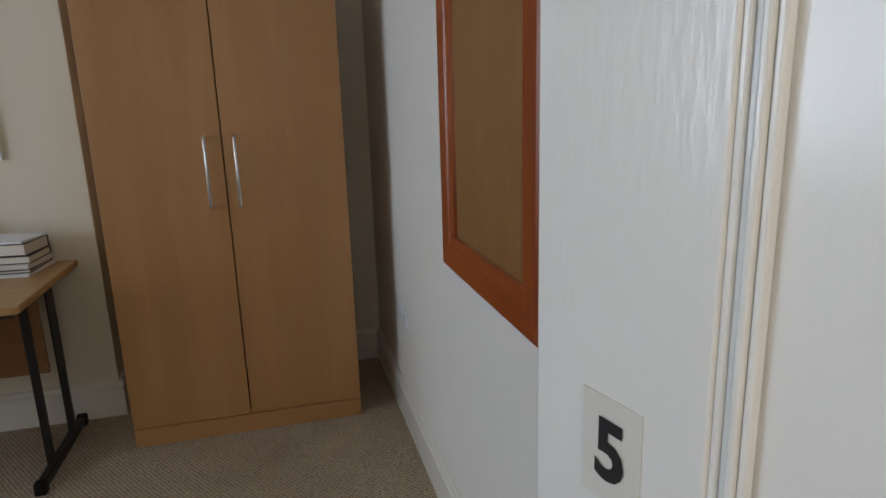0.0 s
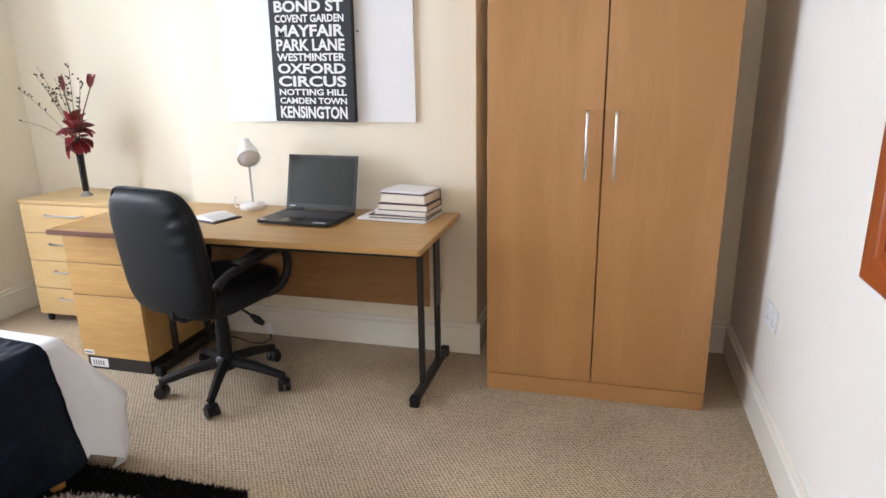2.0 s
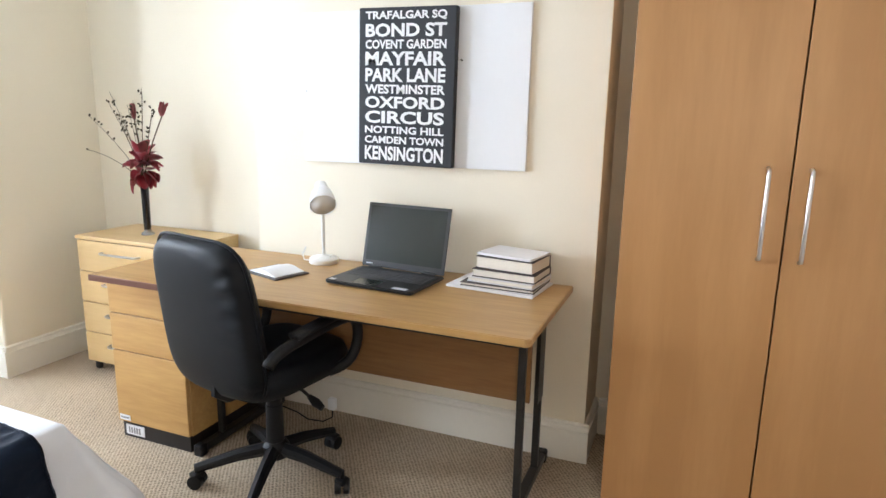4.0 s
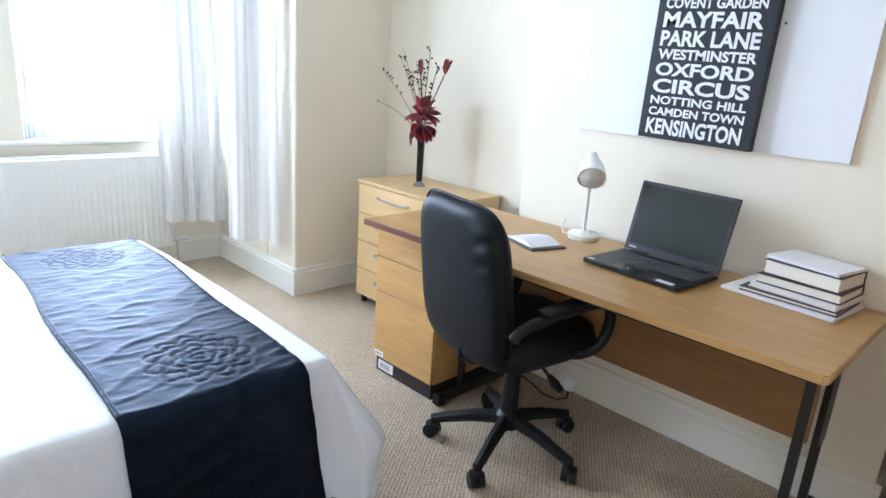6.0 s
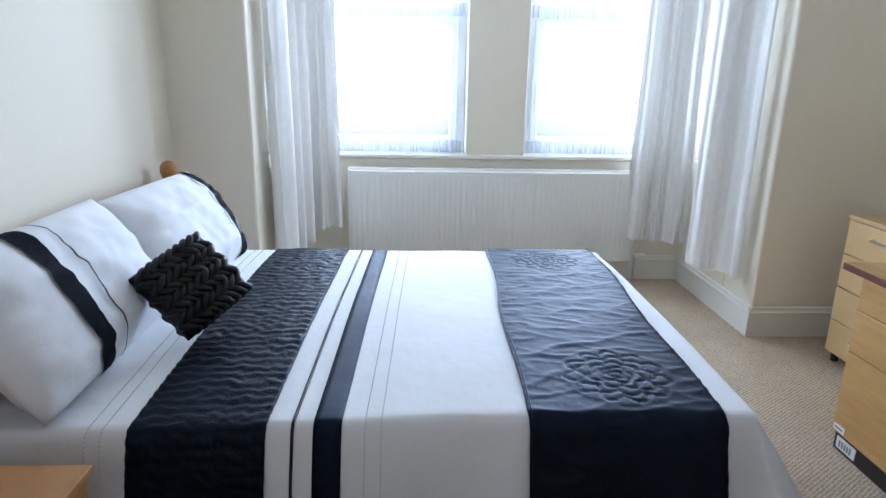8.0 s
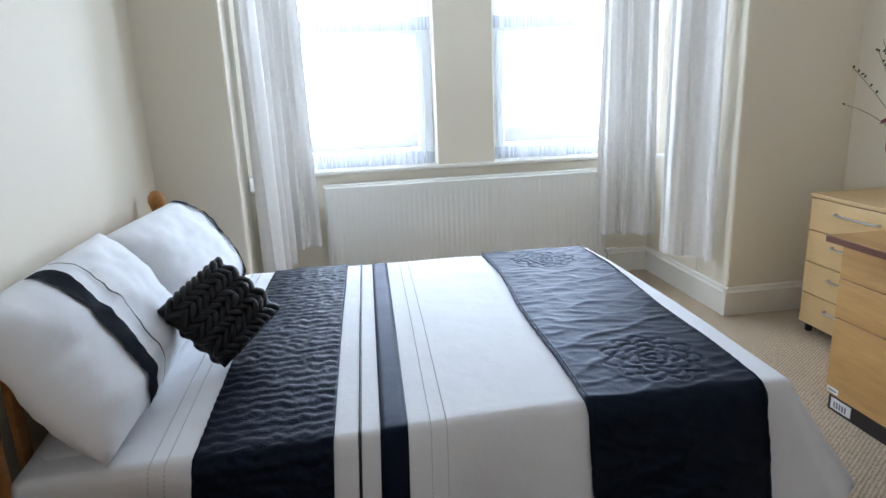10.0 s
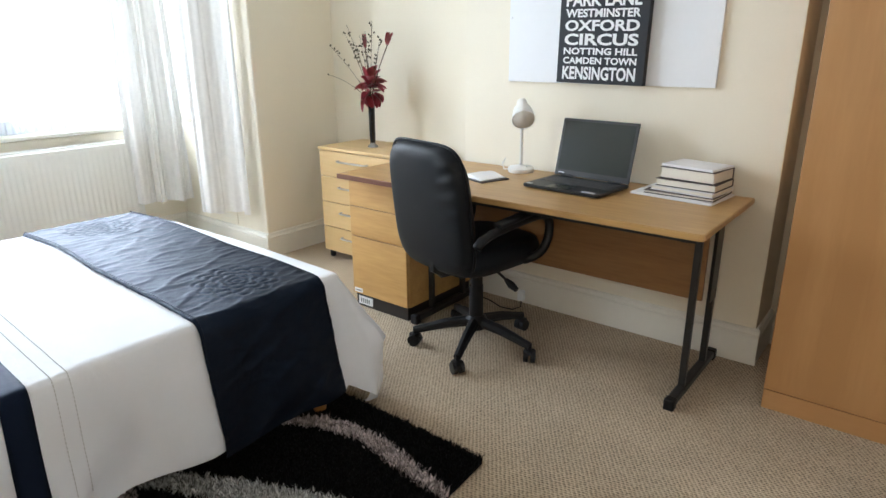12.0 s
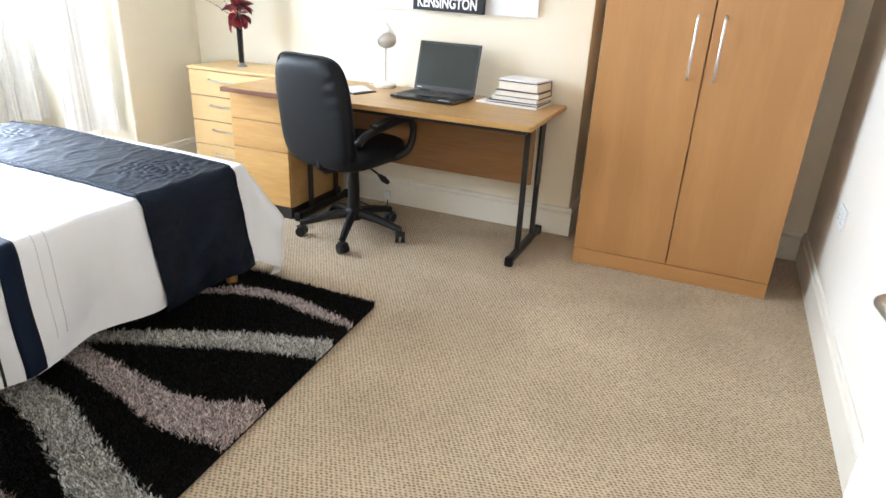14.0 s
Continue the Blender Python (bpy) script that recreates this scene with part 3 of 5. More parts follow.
def bed():
    b = thing("double_bed", "pine double bed with a low slatted headboard", "bed")
    for x in (-2.45, -0.985):
        p = part("headboard_post", lathe([(0.03, 0), (0.03, 0.80), (0.034, 0.82), (0.022, 0.85), (0.026, 0.87), (0.036, 0.90), (0.034, 0.925), (0.02, 0.945), (0.004, 0.95)], 20, (x, 1.19, 0)), M_PINE, b, smooth=True)
    n = 16
    bm = bmesh.new()
    rows = []
    for i in range(n + 1):
        x = -2.42 + 1.405 * i / n
        arch = 0.055 * math.sin(math.pi * i / n)
        rows.append([bm.verts.new((x, y, z)) for y, z in ((1.175, 0.74), (1.205, 0.74), (1.205, 0.835 + arch), (1.19, 0.845 + arch), (1.175, 0.835 + arch))])
    for a, c in zip(rows, rows[1:]):
        for k in range(5):
            bm.faces.new((a[k], a[(k + 1) % 5], c[(k + 1) % 5], c[k]))
    bm.faces.new(rows[0][::-1])
    bm.faces.new(rows[-1])
    part("headboard_rail", bm, M_PINE, b, smooth=True)
    part("headboard_rail", box(-2.42, -1.015, 1.178, 1.202, 0.32, 0.40, 0.005), M_PINE, b)
    for k in range(9):
        x = -2.32 + k * 0.15
        part("headboard_slat", box(x - 0.022, x + 0.022, 1.182, 1.198, 0.40, 0.745, 0.003), M_PINE, b)
    for x in (-2.41, -1.055):
        part("side_rail", box(x - 0.012, x + 0.012, 1.21, 3.0, 0.20, 0.32, 0.004), M_PINE, b)
    part("foot_rail", box(-2.42, -1.045, 3.0, 3.025, 0.20, 0.33, 0.004), M_PINE, b)
    for x in (-2.41, -1.035):
        part("foot_post", lathe([(0.022, 0), (0.028, 0.1), (0.03, 0.36), (0.012, 0.375)], 16, (x, 3.01, 0)), M_PINE, b, smooth=True)
    part("mattress", box(-2.385, -1.04, 1.215, 3.0, 0.32, 0.545, 0.05, 3), M_DUVET, b, "white mattress under the bed cover", smooth=True)
    return b


bed()


def quilting(s, v):
    """Wavy pintucks that run along the bed."""
    bend = 0.8 * math.sin(v * 105 + 2.5 * noise.noise((s * 7, v * 5, 9.2))) + 3.2 * noise.noise((s * 18, v * 26, 0.7))
    puff = 0.5 + 0.5 * math.sin(s * 165 + bend)
    return 0.0058 * puff ** 0.7 * (0.75 + 0.5 * noise.noise((s * 24, v * 30, 3.1))) + 0.002 * noise.noise((s * 50, v * 60, 1.7))


def rose(s, v, cs, cv, size, seed):
    """Stitched outlines of a rose: scalloped rings of petals with sunk seams and puffed fields."""
    dx, dy = s - cs, v - cv
    d = math.hypot(dx, dy) / size
    if d > 1.2:
        return None
    a = math.atan2(dy, dx)
    gap = 1.0
    for r, n, ph in ((0.14, 2, 0.4), (0.32, 5, 1.1), (0.54, 7, 0.2), (0.78, 9, 0.9), (1.02, 11, 0.5)):
        rim = r * (0.82 + 0.26 * abs(math.sin(n * a / 2 + ph + seed))) + 0.02 * math.sin(3 * a + seed)
        gap = min(gap, abs(d - rim))
    return 0.0026 - 0.0070 * math.exp(-(gap / 0.032) ** 2)


def runner_relief(s, v):
    w = BX1 - BX0
    for cs, cv, seed in ((w - 0.165, 1.57, 0.0), (0.20, 1.545, 1.7)):
        h = rose(s, v, cs, cv, 0.125, seed)
        if h is not None:
            return h
    a = abs(noise.noise((s * 13 + v * 3, v * 5 - s * 2, 2.2)))
    b = abs(noise.noise((s * 24 - v * 5, v * 9, 6.1)))
    return 0.0034 * (1 - min(a, 0.25) / 0.25) ** 1.5 + 0.0018 * (1 - min(b, 0.28) / 0.28)


def duvet():
    d = thing("duvet_cover", "white cotton bed cover with black quilted band and navy stripe", "bedding")
    cover_strip("cover", 0.0, BY1 - BY0 + HANG + 0.10, 0.0, M_DUVET, d, "white cotton cover hanging over the bed's sides", skew=0, dip=0.10)
    cover_strip("quilted_band", 0.385, 0.70, 0.004, M_QUILT, d, "black pintucked band", relief=quilting, step=0.0085)
    cover_strip("piping", 0.757, 0.764, 0.004, M_CORD, d, "thin black cord", step=0.012)
    cover_strip("navy_stripe", 0.808, 0.874, 0.003, M_NAVY, d, "flat navy satin stripe", step=0.016)
    for v in (0.29, 0.325, 0.928, 0.966):
        bm = bmesh.new()
        for k in range(168):
            s = -0.30 + k * 0.0123
            across = min(max(s / (BX1 - BX0), 0), 1)
            vv = v + 0.05 * (1 - across) + max(s - BX1 + BX0, -s, 0) * (v - 1.1) * 0.16
            tube([drape(s, vv, 0.0012), drape(s + 0.0075, vv, 0.0012)], 0.0013, 4, bm)
        part("stitch_line", bm, M_THREAD, d, "grey dotted stitching")
    return d


duvet()
run = thing("bed_runner", "navy quilted satin bed runner with stitched roses", "bed runner")
cover_strip("runner_cloth", 1.312, 1.785, 0.010, M_RUNNER, run, relief=runner_relief, step=0.007, s0=-0.44, s1=BX1 - BX0 + 0.465, thick=0.01, wander=0.012)

for v in (1.319, 1.777):
    seam = []
    for k in range(111):
        s = -0.43 + 2.23 * k / 110
        across = min(max(s / (BX1 - BX0), 0), 1)
        seam.append(drape(s, v + 0.05 * (1 - across) + max(s - BX1 + BX0, -s, 0) * (v - 1.1) * 0.16 + 0.012 * math.sin(across * 7.5) * math.sin(math.pi * across), 0.0165))
    part("hem_seam", tube(seam, 0.0022, 5), M_RUNNER, run, smooth="all")


# ---------------- wardrobe ----------------
def wardrobe():
    x0, x1, yf, yb, top = 0.267, 1.188, 4.09, 4.66, 1.98
    w = thing("wardrobe", "two-door beech laminate wardrobe standing in the alcove", "wardrobe")
    for a, b in ((x0, x0 + 0.018), (x1 - 0.018, x1)):
        part("side_panel", box(a, b, yf + 0.02, yb, 0, top, 0.0015), M_BEECH, w)
    part("back_panel", box(x0 + 0.018, x1 - 0.018, yb - 0.008, yb - 0.002, 0.0, top - 0.02), M_BEECH, w)
    part("top_panel", box(x0 + 0.018, x1 - 0.018, yf + 0.02, yb - 0.01, top - 0.02, top, 0.001), M_BEECH_X, w)
    part("base_panel", box(x0 + 0.018, x1 - 0.018, yf + 0.02, yb - 0.01, 0.075, 0.093, 0.001), M_BEECH_X, w)
    part("plinth", box(x0 + 0.001, x1 - 0.001, yf + 0.004, yf + 0.019, 0, 0.078, 0.0015), M_BEECH_X, w)
    xm = 0.725
    for a, b, hx in ((x0 + 0.001, xm - 0.0025, 0.663), (xm + 0.0025, x1 - 0.001, 0.772)):
        d = part("door", box(a, b, yf, yf + 0.018, 0.083, top - 0.002, 0.002), M_BEECH, w)
        h = part("handle", tube([(hx, yf - 0.001, 0.968), (hx, yf - 0.026, 0.973), (hx, yf - 0.030, 0.983), (hx, yf - 0.030, 1.220), (hx, yf - 0.026, 1.230), (hx, yf - 0.001, 1.235)], 0.006, 10), M_CHROME, d, "brushed steel bar handle", smooth=True)
    return w


wardrobe()


# ---------------- desk ----------------
def desk():
    x0, x1, yf, yb, top = -1.678, 0.077, 3.738, 4.402, 0.74
    d = thing("desk", "oak veneer office desk with black steel cantilever legs", "desk")
    part("desktop", prism([(x0, yf + 0.014), (x1 - 0.012, yf), (x1, yf + 0.012), (x1, yb), (x0, yb)], top - 0.025, top, 0.003), M_OAK, d, "worn oak veneer top", smooth=True)
    part("edge_strip", box(x0 - 0.004, x0 + 0.55, yf + 0.0045, yf + 0.009, top - 0.026, top - 0.002, 0.0015), M_REDEDGE, d, "red-brown edging")
    part("front_rail", box(x0 + 0.4, x1 - 0.04, yf + 0.06, yf + 0.085, top - 0.052, top - 0.0255, 0.002), M_BLACKMETAL, d)
    part("modesty_panel", box(-1.30, -0.012, 4.145, 4.163, 0.35, top - 0.026, 0.002), M_OAKSHADED, d, "browner oak panel darkened for the shade under the desk")
    for x in (-1.285, -0.004):
        part("foot_bar", box(x - 0.018, x + 0.018, 3.86, 4.385, 0.012, 0.045, 0.006), M_BLACKMETAL, d)
        for y in (3.86, 4.38):
            part("foot_cap", box(x - 0.021, x + 0.021, y - 0.02, y + 0.02, 0, 0.05, 0.008), M_BLACKPLASTIC, d)
        part("upright", box(x - 0.013, x + 0.013, 3.977, 4.0, 0.045, top - 0.026, 0.003), M_BLACKMETAL, d)
        part("upright", box(x - 0.013, x + 0.013, 4.24, 4.265, 0.045, top - 0.026, 0.003), M_BLACKMETAL, d)
        part("side_plate", box(x + 0.0155, x + 0.0185, 4.17, 4.25, 0.34, 0.70, 0.001), M_BLACKMETAL, d)
        part("top_arm", box(x - 0.015, x + 0.015, 3.80, 4.36, top - 0.055, top - 0.0255, 0.003), M_BLACKMETAL, d)
    return d


desk()


def pedestal():
    x0, x1, yf, yb = -1.712, -1.325, 3.845, 4.40
    p = thing("drawer_pedestal", "oak veneer three-drawer pedestal under the desk", "drawer unit")
    part("plinth", box(x0 + 0.012, x1 - 0.008, yf + 0.012, yb - 0.02, 0, 0.07, 0.002), M_DARKBASE, p, "dark plinth")
    part("body", box(x0, x1, yf + 0.02, yb, 0.07, 0.713, 0.002), M_PED, p)
    for a, b in ((0.074, 0.392), (0.396, 0.552), (0.556, 0.705)):
        d = part("drawer_front", box(x0 + 0.002, x1 - 0.002, yf, yf + 0.019, a, b, 0.003), M_PED, p)
    s = part("label", box(x0 + 0.03, x0 + 0.13, yf + 0.0085, yf + 0.0125, 0.014, 0.058), M_PAPER, p, "white sticker on the plinth")
    for k in range(5):
        part("print_bar", box(x0 + 0.045 + k * 0.014, x0 + 0.053 + k * 0.014, yf + 0.0075, yf + 0.0085, 0.022, 0.048), M_GREYBAR, s)
    s = part("label", box(x0 + 0.012, x0 + 0.07, yf - 0.0015, yf - 0.0002, 0.082, 0.106), M_PAPER, p, "small white sticker")
    part("print_bar", box(x0 + 0.018, x0 + 0.062, yf - 0.0022, yf - 0.0015, 0.09, 0.097), M_GREYBAR, s)
    return p


pedestal()


# ---------------- chest of drawers ----------------
def chest():
    x0, x1, yf, yb, top = -2.455, -1.75, 4.302, 4.695, 0.735
    c = thing("chest_of_drawers", "pale beech four-drawer chest standing in the alcove", "chest of drawers")
    part("top", box(x0 - 0.004, x1 + 0.004, yf - 0.006, yb, top - 0.018, top, 0.002), M_CHEST, c)
    for a, b in ((x0, x0 + 0.016), (x1 - 0.016, x1)):
        part("side_panel", box(a, b, yf + 0.018, yb, 0.05, top - 0.0185, 0.001), M_CHEST, c)
    part("back_panel", box(x0 + 0.016, x1 - 0.016, yb - 0.01, yb - 0.002, 0.05, top - 0.0185), M_CHEST, c)
    part("base_panel", box(x0 + 0.016, x1 - 0.016, yf + 0.018, yb - 0.01, 0.05, 0.066), M_CHEST, c)
    for x in (x0 + 0.03, x1 - 0.03):
        for y in (yf + 0.04, yb - 0.04):
            part("castor", lathe([(0.012, 0), (0.018, 0.006), (0.018, 0.04), (0.01, 0.05)], 12, (x, y, 0)), M_BLACKPLASTIC, c, smooth=True)
    for k in range(4):
        a = 0.056 + k * 0.165
        d = part("drawer_front", box(x0 + 0.001, x1 - 0.001, yf, yf + 0.017, a, a + 0.160, 0.002), M_CHEST, c)
        hx, hz = (x0 + x1) / 2 - 0.05, a + 0.105
        part("handle", tube([(hx - 0.125, yf, hz), (hx - 0.12, yf - 0.022, hz), (hx - 0.11, yf - 0.027, hz), (hx + 0.11, yf - 0.027, hz), (hx + 0.12, yf - 0.022, hz), (hx + 0.125, yf, hz)], 0.006, 8), M_CHROME, d, "brushed steel bar handle", smooth=True)
    return c


chest()


def nightstand():
    x0, x1, y0, y1, top = -0.835, -0.40, 1.135, 1.595, 0.55
    c = thing("bedside_cabinet", "beech laminate bedside cabinet beside the bed head", "bedside cabinet")
    part("top", box(x0, x1, y0, y1, top - 0.02, top, 0.003), M_BEECH_X, c)
    part("body", box(x0 + 0.01, x1 - 0.01, y0 + 0.005, y1 - 0.03, 0.0, top - 0.0205, 0.002), M_BEECH, c)
    for a, b in ((0.06, 0.36), (0.365, 0.52)):
        d = part("drawer_front", box(x0 + 0.012, x1 - 0.012, y1 - 0.03, y1 - 0.012, a, b, 0.002), M_BEECH_X, c)
        part("handle", tube([(-0.72, y1 - 0.012, b - 0.06), (-0.715, y1 + 0.008, b - 0.06), (-0.61, y1 + 0.008, b - 0.06), (-0.605, y1 - 0.012, b - 0.06)], 0.005, 8), M_CHROME, d, smooth=True)
    return c


nightstand()


# ---------------- radiator ----------------
def radiator():
    y0, y1, z0, z1, xf = 1.843, 3.70, 0.14, 0.745, -3.595
    r = thing("radiator", "long white ribbed panel radiator under the windows", "radiator")
    n = 54
    bm = bmesh.new()
    rows = []
    for i in range(n * 4 + 1):
        y = y0 + 0.012 + (y1 - y0 - 0.024) * i / (n * 4)
        dx = (0.0, 0.004, 0.007, 0.004)[i % 4]
        rows.append([bm.verts.new(p) for p in ((xf - 0.02, y, z0), (xf, y, z0 + 0.012), (xf, y, z0 + 0.035), (xf + dx, y, z0 + 0.05), (xf + dx, y, z1 - 0.055), (xf, y, z1 - 0.04), (xf, y, z1 - 0.012), (xf - 0.02, y, z1))])
    for a, c in zip(rows, rows[1:]):
        for k in range(7):
            bm.faces.new((a[k], c[k], c[k + 1], a[k + 1]))
    bmesh.ops.recalc_face_normals(bm, faces=bm.faces)
    part("front_panel", bm, M_RAD, r, smooth=True)
    part("back_panel", box(xf - 0.085, xf - 0.075, y0 + 0.012, y1 - 0.012, z0 + 0.01, z1 - 0.01, 0.003), M_RAD, r)
    for a in (y0, y1 - 0.011):
        part("end_cover", box(xf - 0.09, xf - 0.002, a, a + 0.011, z0 + 0.005, z1 + 0.002, 0.004), M_RAD, r)
    part("top_grille", box(xf - 0.09, xf - 0.012, y0 + 0.011, y1 - 0.011, z1 - 0.006, z1 + 0.003, 0.002), M_RAD, r)
    for y in (y0 + 0.25, y1 - 0.25):
        part("wall_bracket", box(WIN_X + 0.001, xf - 0.084, y - 0.02, y + 0.02, z0 + 0.1, z1 - 0.1), M_RAD, r)
    v = part("valve", lathe([(0.012, 0), (0.012, 0.03), (0.017, 0.032), (0.017, 0.075), (0.009, 0.08)], 16), M_WHITEENAMEL, r, "white thermostat valve", smooth=True, at=pose(xf - 0.04, y1 + 0.024, z0 + 0.04, -90, 0, 0))
    part("valve_body", box(xf - 0.055, xf - 0.025, y1 + 0.001, y1 + 0.026, z0 + 0.022, z0 + 0.056, 0.004), M_CHROME, r, "steel valve body")
    part("pipe", tube([(xf - 0.04, y1 + 0.035, z0 + 0.04), (xf - 0.04, y1 + 0.035, 0.0)], 0.0075, 10), M_CHROME, r, "thin pipe into the floor", smooth=True)
    return r


radiator()

# ---------------- bedding on the bed ----------------
def pillow_point(u, v, w, h, t, side):
    """A stuffed case: u, v from -1 to 1."""
    eu, ev = 1 - abs(u) ** 3.2, 1 - abs(v) ** 3.0
    puff = t * (max(eu, 0) * max(ev, 0)) ** 0.5
    pinch = 1 - 0.15 * (1 - abs(v)) * abs(u) ** 2
    pinch2 = 1 - 0.12 * (1 - abs(u)) * abs(v) ** 2
    wr = 0.016 * noise.noise((u * 2.2, v * 2.4, side * 3.1)) + 0.007 * noise.noise((u * 6 + 3, v * 7, side))
    return Vector((u * w / 2 * pinch2, v * h / 2 * pinch, side * (puff + wr * min(1, puff * 40))))


def pillow(at, stripe_u, line_u, label, h=0.53):
    p = thing("pillow", label, "pillow", "pillows at the bed head", at=at)
    w, t = 0.76, 0.112
    n, m = 40, 30
    bm = bmesh.new()
    for side in (1, -1):
        g = [[bm.verts.new(pillow_point(2 * i / n - 1, 2 * j / m - 1, w, h, t, side)) for j in range(m + 1)] for i in range(n + 1)]
        for i in range(n):
            for j in range(m):
                q = (g[i][j], g[i + 1][j], g[i + 1][j + 1], g[i][j + 1])
                bm.faces.new(q if side > 0 else q[::-1])
    bmesh.ops.remove_doubles(bm, verts=bm.verts, dist=0.0008)
    part("case", bm, M_DUVET, p, "white cotton case", smooth="all")
    for name, a, b, mt in (("navy_stripe", stripe_u - 0.09, stripe_u + 0.09, M_STRIPE), ("piping", line_u - 0.009, line_u + 0.009, M_CORD)):
        bm = bmesh.new()
        k = 10 if name == "navy_stripe" else 2
        g = [[bm.verts.new(pillow_point(a + (b - a) * i / k, (2 * j / 60 - 1) * 0.985, w, h, t, 1) + Vector((0, 0, 0.0065))) for j in range(61)] for i in range(k + 1)]
        for i in range(k):
            for j in range(60):
                bm.faces.new((g[i][j], g[i + 1][j], g[i + 1][j + 1], g[i][j + 1]))
        part(name, bm, mt, p, smooth="all")
    return p


def frame_pose(centre, along, up):
    """A pose whose x runs along and whose y runs up."""
    a = Vector(along).normalized()
    n = a.cross(Vector(up)).normalized()
    b = n.cross(a)
    m = Matrix((a, b, n)).transposed().to_4x4()
    return Matrix.Translation(centre) @ m


pillow(frame_pose((-1.345, 1.320, 0.742), (-1.0, 0.0, 0.0), (0.10, -0.50, 0.86)), -0.40, -0.12, "white pillow with navy stripe leaning on the headboard", 0.43)
pillow(frame_pose((-2.06, 1.37, 0.735), (-0.99, 0.05, -0.02), (0.16, -0.56, 0.80)), 0.66, 0.46, "white pillow with navy stripe near the bed's far edge", 0.43)


def cushion():
    c = thing("cushion", "small black cushion woven of thick satin bands", "cushion", at=frame_pose((-1.475, 1.60, 0.722), (0.215, 0.711, -0.669), (-0.706, 0.587, 0.397)))
    w, h, t = 0.248, 0.248, 0.046
    bm = bmesh.new()
    n = 26
    for side in (1, -1):
        g = [[bm.verts.new(pillow_point(2 * i / n - 1, 2 * j / n - 1, w, h, t, side)) for j in range(n + 1)] for i in range(n + 1)]
        for i in range(n):
            for j in range(n):
                q = (g[i][j], g[i + 1][j], g[i + 1][j + 1], g[i][j + 1])
                bm.faces.new(q if side > 0 else q[::-1])
    bmesh.ops.remove_doubles(bm, verts=bm.verts, dist=0.0008)
    part("body", bm, M_CUSHION, c, smooth="all")
    # woven bands: short slanted rolls in rows, leaning to and fro
    rows, cols = 8, 9
    for i in range(rows):
        for j in range(cols):
            for side in (1, -1):
                u, v = -0.82 + 1.64 * i / (rows - 1), -0.82 + 1.64 * j / (cols - 1)
                lean = 1 if i % 2 else -1
                pts, tp = [], []
                for k in range(7):
                    q = k / 6 - 0.5
                    uu, vv = u + q * 0.34, v + lean * q * 0.42
                    uu, vv = max(-0.96, min(0.96, uu)), max(-0.96, min(0.96, vv))
                    p = pillow_point(uu, vv, w, h, t, side)
                    p.z += side * (0.009 * math.cos(q * math.pi) - 0.002)
                    pts.append(p)
                    tp.append(0.55 + 0.6 * math.cos(q * math.pi))
                part("woven_band", tube(pts, 0.0105, 8, None, tp), M_CUSHION, c, smooth="all")
    return c


cushion()


